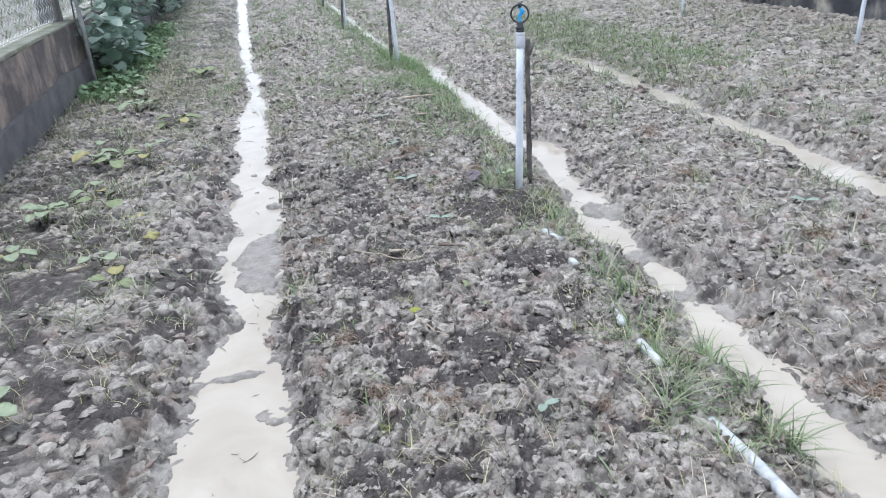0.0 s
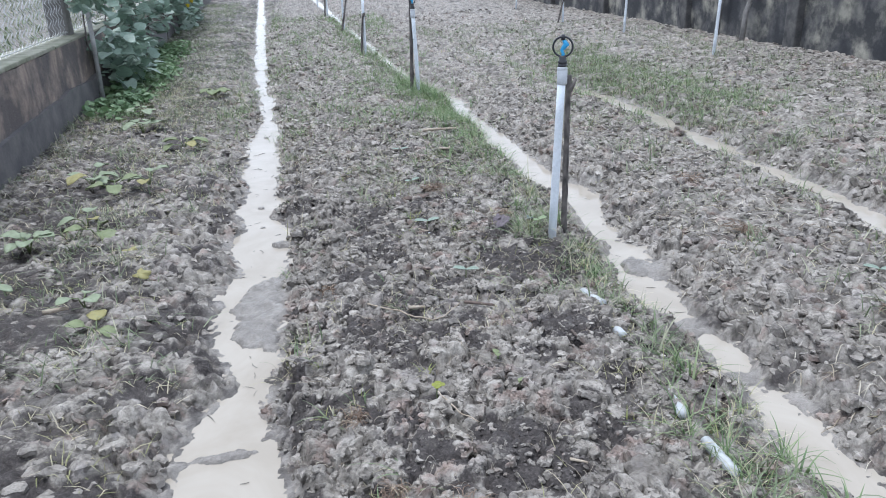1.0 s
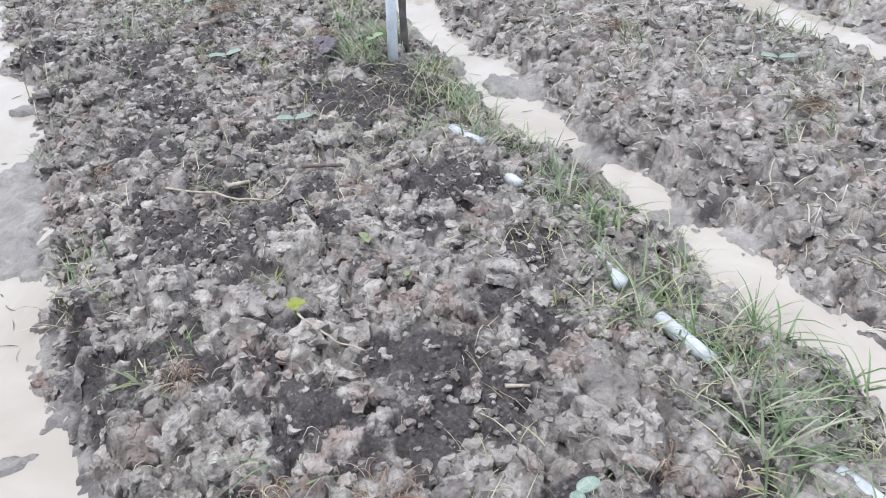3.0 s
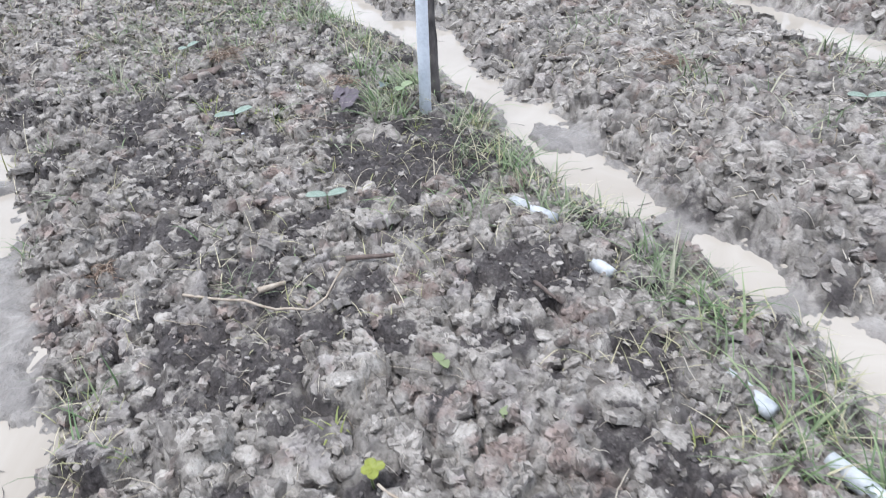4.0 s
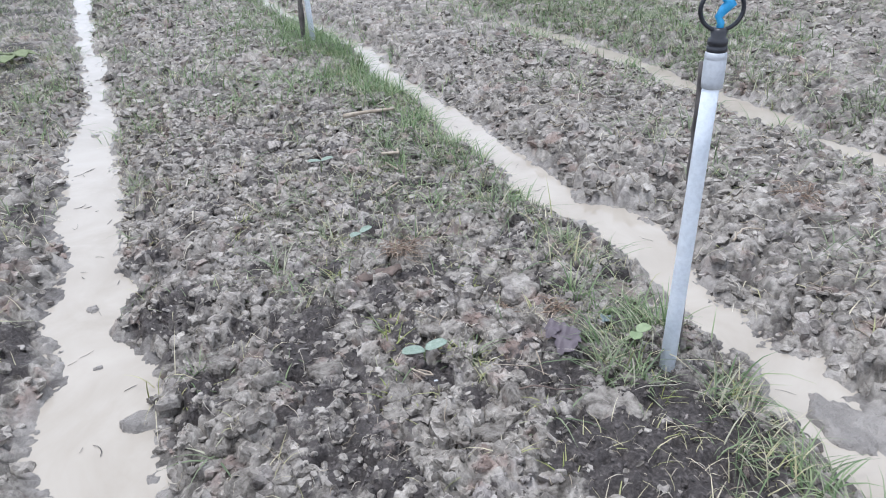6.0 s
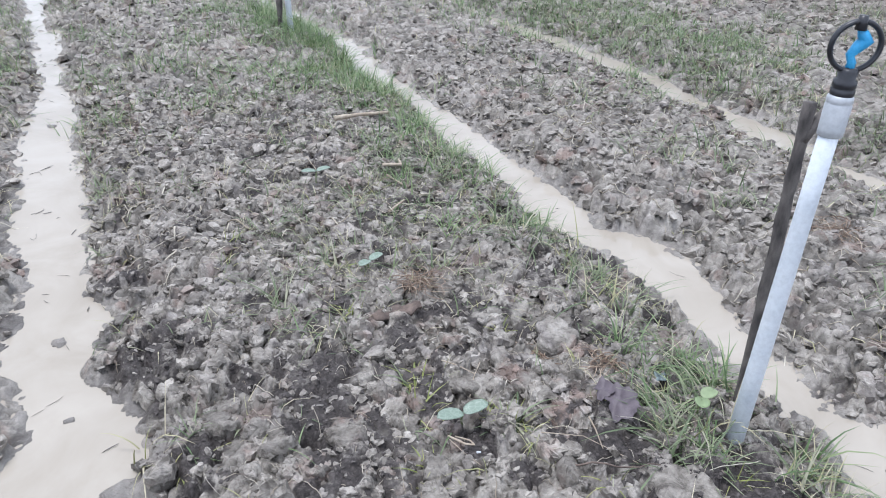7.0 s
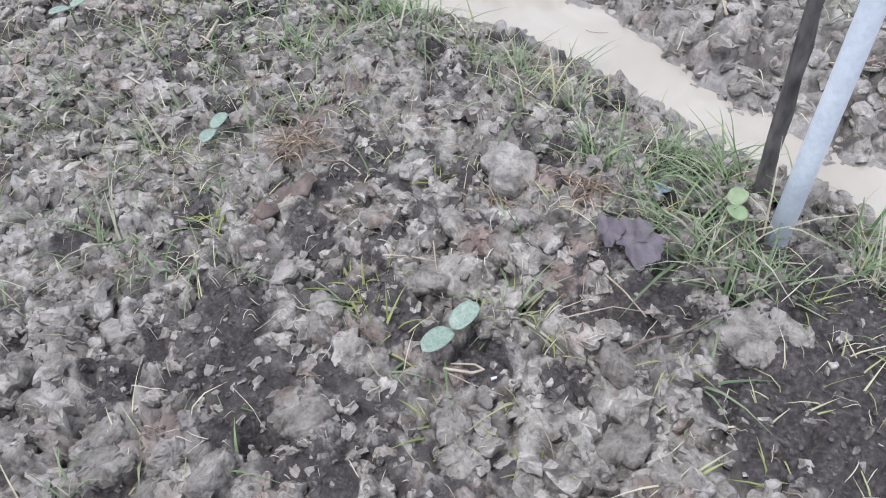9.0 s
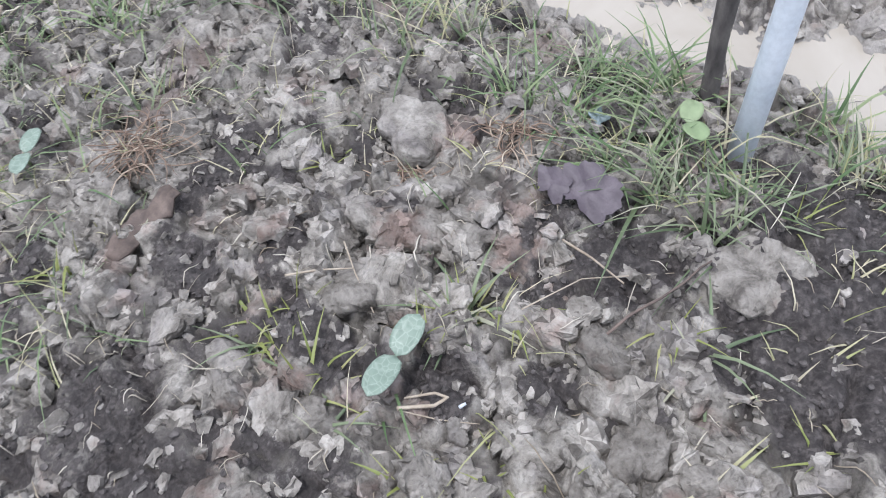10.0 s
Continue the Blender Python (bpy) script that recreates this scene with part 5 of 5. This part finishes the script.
SPARSE_SPOTS = [(0.46, 2.96), (0.51, 2.97), (0.43, 2.87), (0.62, 2.75), (0.56, 2.76), (0.62, 3.42), (0.44, 3.21), (0.47, 3.37), (0.50, 3.23), (0.59, 2.49), (0.65, 2.42), (0.50, 2.66), (0.40, 2.73), (0.67, 3.75), (0.66, 2.56),
                (0.04, 2.89), (0.59, 2.77), (0.35, 1.75), (0.16, 1.59), (0.09, 1.61), (0.89, 1.80), (0.78, 1.44), (0.08, 2.76), (0.84, 2.83), (-0.03, 3.47), (-0.05, 3.73), (0.72, 2.98), (0.30, 3.30), (0.20, 1.15), (0.25, 1.08), (0.75, 1.0)]
sr = random.Random(5)
for spots, kinds, high, label in ((TALL_SPOTS, TALL, 1.35, "tall tuft of bright green grass along the furrow"), (BANK_SPOTS + LUSH_SPOTS, TUFTS[:4] + TALL + DRY, 1.1, "tuft of green grass at the bed's edge"), (SPARSE_SPOTS, THIN, 1.25, "thin tuft of yellow-green grass in the soil")):
    for x, y in spots:
        for _ in range(2):
            px, py = x + sr.gauss(0, 0.022), y + sr.gauss(0, 0.022)
            ob = new("grass_tuft", sr.choice(kinds))
            k = high * sr.uniform(0.6, 1.1)
            ob.matrix_basis = pose(px, py, g(px, py), 0, 0, sr.uniform(0, 360)) @ Matrix.Diagonal((k, k, k, 1))
            tagged(ob, label, "grass", "grass tufts on the bed")
tr = random.Random(21)
made = 0
for _ in range(6000):
    x, y = tr.uniform(-0.12, 1.14), tr.uniform(0.95, 4.4)
    keep = float(lushness(np.array([x]), np.array([y]))[0])
    if made >= 100 or tr.random() > keep * 0.30 or float(furrow_depth(np.array([x]), np.array([y]))[0]) > -0.015:
        continue
    rich = keep > 0.3
    if math.hypot(x - 0.51, y - 2.8) < 0.06:
        continue
    ob = new("grass_tuft", tr.choice(TUFTS if rich else THIN))
    s = tr.uniform(0.45, 0.95)
    ob.matrix_basis = pose(x, y, g(x, y), 0, 0, tr.uniform(0, 360)) @ Matrix.Diagonal((s, s, s, 1))
    tagged(ob, "tuft of green grass at the bed's edge" if rich else "sparse thin tuft of yellowish grass in the soil", "grass", "grass tufts on the bed")
    made += 1


def sown(count, x0, x1, y0, y1, power, seed):
    """Places drawn by the lushness of the grass."""
    r = np.random.default_rng(seed)
    x, y = r.uniform(x0, x1, count), y0 + (y1 - y0) * r.uniform(0, 1, count) ** power
    keep = (r.uniform(0, 1, count) < lushness(x, y)) & (furrow_depth(x, y) < -0.01)
    return x[keep], y[keep], r


def grass_stuff(label, count, area, low, high, width, material, seed, power=1.0, clump=5, sink=0.01, segments=2):
    x, y, r = sown(count, *area, power, seed)
    x, y = np.repeat(x, clump) + r.normal(0, 0.016, len(x) * clump), np.repeat(y, clump) + r.normal(0, 0.016, len(y) * clump)
    base = np.stack([x, y, ground_z(x, y) - sink], 1)
    tagged(new("grass", grass_mesh("grass", base, r, low, high, width, material, segments=segments)), label, "grass", kind="stuff")


grass_stuff("green grass growing along the bed edges", 900, (-0.12, 1.15, 0.62, 5.2), 0.03, 0.11, 0.0036, FRESH, 31, 1.0, 4, segments=4)
grass_stuff("dry yellowish grass scattered over the beds", 5500, (-0.12, 1.15, 0.62, 5.6), 0.02, 0.08, 0.0022, DRYGRASS, 32, 1.0, 4, segments=3)
grass_stuff("green grass thick along the bed further on", 8500, (-0.5, 1.3, 4.7, 14.0), 0.05, 0.16, 0.0045, FRESH, 33, 1.1, 4)
grass_stuff("green grass and weeds beside the wall", 13000, (-2.2, -0.3, 1.8, 19.0), 0.03, 0.12, 0.0045, GRASS, 34, 1.2, 4)
grass_stuff("green grass on the bed beyond the furrow", 17000, (1.5, 4.6, 1.6, 11.0), 0.04, 0.13, 0.005, GRASS, 35, 1.0, 4)
grass_stuff("dry yellowish grass on the bed beside the wall", 6000, (-1.5, -0.3, 1.2, 7.0), 0.02, 0.07, 0.003, DRYGRASS, 37, 1.0, 4)
grass_stuff("dry grass on the bed beyond the furrow", 9000, (1.3, 4.6, 1.2, 9.0), 0.02, 0.08, 0.0035, DRYGRASS, 36, 1.0, 3)
grass_stuff("short grey-green grass over the further bed", 5200, (-0.12, 1.12, 2.9, 6.5), 0.015, 0.055, 0.0034, GRASS, 38, 1.0, 3, segments=3)
grass_stuff("green grass thick along the bank of the furrow", 900, (0.74, 1.12, 3.4, 6.4), 0.04, 0.13, 0.0042, FRESH, 39, 1.0, 4, segments=3)
grass_stuff("patch of green grass on the bed beyond the furrows", 2300, (1.9, 3.3, 4.3, 8.0), 0.04, 0.11, 0.0060, FRESH, 40, 1.0, 4)
lr = np.random.default_rng(41)
lx, ly = -1.75 - 12 * lr.uniform(0, 1, 12000) ** 1.5, 3.0 + 25 * lr.uniform(0, 1, 12000) ** 1.3
lx -= 0.05 * ly
base = np.stack([lx, ly, ground_z(lx, ly) - 0.01], 1)
tagged(new("grass", grass_mesh("grass", base, lr, 0.08, 0.26, 0.022, GRASS, segments=2)), "pale green grass behind the fence", "grass", kind="stuff")


wf = random.Random(12)
foot = [(west_x(y) + wf.uniform(0.08, 0.40), y, 0.02) for y in np.linspace(5.5, 10.0, 60)]
tagged(new("low_weeds", foliage("low_weeds", foot, [(0.16, 0.2, 0.07)] * len(foot), 4200, 0.042, WEEDS, 19)), "low leafy green weeds at the foot of the wall", "weeds", kind="stuff")


# ---- straw, roots and crumbs ----
def straw_stuff(count, x0, x1, y0, y1, length, radius, seed, label, material):
    r = np.random.default_rng(seed)
    x, y = r.uniform(x0, x1, count), r.uniform(y0, y1, count)
    keep = (furrow_depth(x, y) < -0.02) & (r.uniform(0, 1, count) < 0.25 + 0.75 * smooth(-0.1, 0.2, fbm(x, y, 4.0, 170, 3)))
    x, y = x[keep], y[keep]
    n, k = len(x), 6
    a, ln = r.uniform(0, 6.28, n), length * r.uniform(0.3, 1.0, n) ** 1.5
    bend = r.normal(0, 0.4, n)
    px, py = np.zeros((n, k)), np.zeros((n, k))
    px[:, 0], py[:, 0] = x, y
    for j in range(1, k):
        aa = a + bend * j / k + r.normal(0, 0.07, n)
        px[:, j], py[:, j] = px[:, j - 1] + np.cos(aa) * ln / k, py[:, j - 1] + np.sin(aa) * ln / k
    pz = ground_z(px.ravel(), py.ravel()).reshape(n, k)
    flat = pz.mean(1, keepdims=True)
    pz = np.maximum(pz, flat) * 0.7 + pz * 0.3 + 0.003 + np.abs(r.normal(0, 0.006, (n, 1))) * np.sin(np.linspace(0, 3.14, k))[None]
    v, f = strands(np.stack([px, py, pz], 2), radius * r.uniform(0.5, 1.4, n))
    tagged(new("straw", mesh_from("straw", v, f, material)), label, "straw", kind="stuff")


straw_stuff(3600, -0.15, 1.15, 0.65, 4.4, 0.042, 0.00062, 51, "thin pale dry straw and roots strewn on the soil", STRAW)
straw_stuff(260, -0.15, 1.15, 0.65, 4.4, 0.13, 0.0008, 52, "longer dry grass stems and roots on the soil", STRAW)
straw_stuff(2600, 1.25, 2.3, 0.7, 5.0, 0.10, 0.0014, 53, "reddish dry roots strewn on the bed beyond the furrow", STRAW)
straw_stuff(2600, -1.4, 1.1, 3.5, 8.5, 0.11, 0.0020, 54, "dry straw strewn along the beds", STRAW)


dr = np.random.default_rng(71)
count, k = 80, 5
fy = dr.uniform(1.0, 6.0, count)
west = np.array(FURROW_WEST)
middle = np.array(FURROW_MIDDLE)
pick = dr.uniform(0, 1, count) < 0.7
fx = np.where(pick, np.interp(fy, west[:, 0], west[:, 1]), np.interp(fy, middle[:, 0], middle[:, 1])) + dr.normal(0, 0.04, count)
ang, ln, bend = dr.uniform(0, 6.28, count), dr.uniform(0.012, 0.06, count), dr.normal(0, 0.5, count)
path = np.zeros((count, k, 3))
for j in range(k):
    path[:, j, 0] = fx + np.cos(ang + bend * j / k) * ln * j / k
    path[:, j, 1] = fy + np.sin(ang + bend * j / k) * ln * j / k
    path[:, j, 2] = WATER_Z + 0.002
v, f = strands(path, dr.uniform(0.0004, 0.0011, count))
tagged(new("floating_debris", mesh_from("floating_debris", v, f, BARK)), "bits of dark straw afloat in the furrows", "debris", kind="stuff")


# ---- clods ----
def clod_arrays(k, sectors, rings, ragged=1.0):
    """A broken flake of clay: a ragged outline, an uneven top and steep torn sides that sink into the soil."""
    r = np.random.default_rng(900 + k)
    a = np.linspace(0, 2 * math.pi, sectors, endpoint=False)
    rim = np.ones(sectors)
    for f, amp in ((2, 0.20), (3, 0.17), (5, 0.13), (7, 0.10)):
        rim += ragged * amp * r.uniform(0.4, 1.0) * np.sin(f * a + r.uniform(0, 6.28))
    rim *= 1 + ragged * r.normal(0, 0.10, sectors)
    slope, bend = r.normal(0, 0.16, 2), r.normal(0, 0.10, 3)
    verts = [np.array([[0, 0, 0.42 + 0.1 * r.normal()]])]
    for t, drop in rings:
        x, y = rim * t * np.cos(a), rim * t * np.sin(a) * (0.75, 0.95, 0.85)[k % 3]
        ridge = bend[0] * np.sin(3 * x + k) + bend[1] * np.sin(4 * y + 2 * k) + bend[2] * np.sin(5 * (x + y) + 3 * k)
        z = 0.42 + slope[0] * x + slope[1] * y + ragged * 1.1 * ridge * t + r.normal(0, 0.065 * t, sectors) - drop
        verts.append(np.stack([x + r.normal(0, 0.025 * t, sectors), y + r.normal(0, 0.025 * t, sectors), z], 1))
    i, j = np.arange(sectors), (np.arange(sectors) + 1) % sectors
    tris = [np.stack([np.zeros(sectors, int), 1 + i, 1 + j], 1)]
    for q in range(len(rings) - 1):
        p, o = 1 + q * sectors, 1 + (q + 1) * sectors
        tris += [np.stack([p + i, o + i, o + j], 1), np.stack([p + i, o + j, p + j], 1)]
    return np.concatenate(verts), np.concatenate(tris)


FINE = ((0.22, 0.0), (0.44, 0.01), (0.64, 0.03), (0.80, 0.05), (0.91, 0.10), (0.98, 0.24), (1.01, 0.48), (0.97, 0.80))
MEDIUM = ((0.48, 0.0), (0.84, 0.05), (1.0, 0.26), (0.99, 0.80))
COARSE = ((0.72, 0.03), (1.0, 0.22), (0.98, 0.75))
SMALL = ((0.90, 0.08), (1.0, 0.75))
TEMPLATES = {0: [clod_arrays(k, 7, SMALL) for k in range(14)], 1: [clod_arrays(k, 8, COARSE) for k in range(14)], 2: [clod_arrays(k, 16, MEDIUM) for k in range(14)], 3: [clod_arrays(k, 34, FINE, 0.55) for k in range(14)]}
CLOD_MESHES = [mesh_from("clod", v, None, CLOD, True, f) for v, f in TEMPLATES[3]]
for me in CLOD_MESHES:
    me.set_sharp_from_angle(angle=radians(55))


def clod_stuff(count, x0, x1, y0, y1, low, high, seed, label, power=1.0, sub=1, tilt=0.6, curve=1.9, on_dark=0.12, material=None, lift=0.22, within=None):
    """Broken clods strewn over the soil, thinner where the earth is loose and dark."""
    r = np.random.default_rng(seed)
    x, y = r.uniform(x0, x1, count), y0 + (y1 - y0) * r.uniform(0, 1, count) ** power
    dark = dark_earth(x, y)
    keep = furrow_depth(x, y) < -0.018
    keep &= (r.uniform(0, 1, count) < 1 - (1 - on_dark) * np.clip(dark * 1.1, 0, 1)) if within is None else (dark > within)
    if within is None:
        keep &= r.uniform(0, 1, count) > 0.8 * smooth(0.9, 1.3, dark)
    x, y = x[keep], y[keep]
    size = low + (high - low) * r.uniform(0, 1, len(x)) ** curve
    z = ground_z(x, y) - size * lift
    which = r.integers(0, 14, len(x))
    vs, fs, at = [], [], 0
    for k in range(14):
        m = which == k
        c = int(m.sum())
        if not c:
            continue
        s = size[m]
        v, f = spread(*TEMPLATES[sub][k], np.stack([x[m], y[m], z[m]], 1), spins(r.uniform(0, 6.28, c), r.uniform(0, tilt, c), r.uniform(0, 6.28, c)), np.stack([s, s * r.uniform(0.8, 1.2, c), s * r.uniform(0.55, 1.25, c)], 1))
        vs.append(v)
        fs.append(f + at)
        at += len(v)
    me = mesh_from("soil_clods", np.concatenate(vs), None, material or CLODS, True, np.concatenate(fs))
    me.set_sharp_from_angle(angle=radians(24))
    tagged(new("soil_clods", me), label, "soil", kind="stuff")


clod_stuff(4600, -0.10, 1.1, 0.6, 3.4, 0.009, 0.028, 61, "wet clay clods covering the bed", 1.0, 2, 0.6, 2.2, 0.10)
clod_stuff(4800, -0.10, 1.1, 3.4, 5.0, 0.007, 0.022, 71, "wet clay clods covering the further part of the bed", 1.0, 1)
clod_stuff(13000, -0.12, 1.12, 0.6, 4.6, 0.004, 0.011, 66, "small clay crumbs between the clods", 1.0, 0, 0.9, 1.8, 0.6)
clod_stuff(16000, 0.0, 1.05, 1.0, 3.3, 0.0016, 0.0050, 67, "loose dark crumbs of earth", 1.0, 0, 0.9, 1.6, 1.0, HUMUS_CRUMB, 0.0, 0.55)
clod_stuff(8000, 1.22, 2.3, 0.7, 5.5, 0.007, 0.021, 62, "wet clay clods on the bed beyond the furrow")
clod_stuff(4200, -1.4, -0.25, 1.0, 6.0, 0.009, 0.025, 63, "wet clay clods beside the wall", 1.0, 1, 0.4)
clod_stuff(4600, -0.4, 1.1, 4.8, 14.0, 0.010, 0.032, 64, "clay clods along the further bed", 1.5, 0)
clod_stuff(5200, 2.35, 4.8, 2.0, 7.0, 0.010, 0.028, 68, "clay clods on the bed beside the far wall", 1.0, 0)
clod_stuff(3600, 1.3, 4.9, 2.4, 14.0, 0.012, 0.036, 65, "clay clods on the beds towards the wall", 1.4, 0)

cr = random.Random(77)
placed = 0
for _ in range(2000):
    if placed >= 230:
        break
    x, y = cr.uniform(-0.03, 1.0), cr.uniform(1.15, 3.4)
    if float(furrow_depth(np.array([x]), np.array([y]))[0]) > -0.05 or float(dark_earth(np.array([x]), np.array([y]))[0]) > 0.5:
        continue
    s = 0.014 + 0.018 * cr.random() ** 1.8
    ob = new("clod", cr.choice(CLOD_MESHES))
    ob.parent = ground
    ob.matrix_basis = pose(x, y, g(x, y) - s * 0.2, cr.uniform(-25, 25), cr.uniform(-25, 25), cr.uniform(0, 360)) @ Matrix.Diagonal((s, s, s * cr.uniform(0.8, 1.3), 1))
    placed += 1
# the large clods that stand out
for x, y, s in ((.777, 2.520, .056), (.798, 2.962, .050), (.835, 3.02, .045), (.593, 2.606, .034), (.610, 2.69, .034), (.86, 3.13, .05), (.71, 1.22, .05), (.69, 2.86, .04), (.66, 2.93, .034), (.31, 2.865, .042), (1.005, 2.88, .05), (1.02, 1.30, .05), (.27, 3.17, .035), (.545, 2.56, .036), (.416, 2.867, .03), (.56, 2.90, .036)):
    ob = new("clod", cr.choice(CLOD_MESHES))
    ob.parent = ground
    ob.matrix_basis = pose(x, y, g(x, y) - s * 0.12, cr.uniform(-10, 10), cr.uniform(-10, 10), cr.uniform(0, 360)) @ Matrix.Diagonal((s, s, s * 0.65, 1))
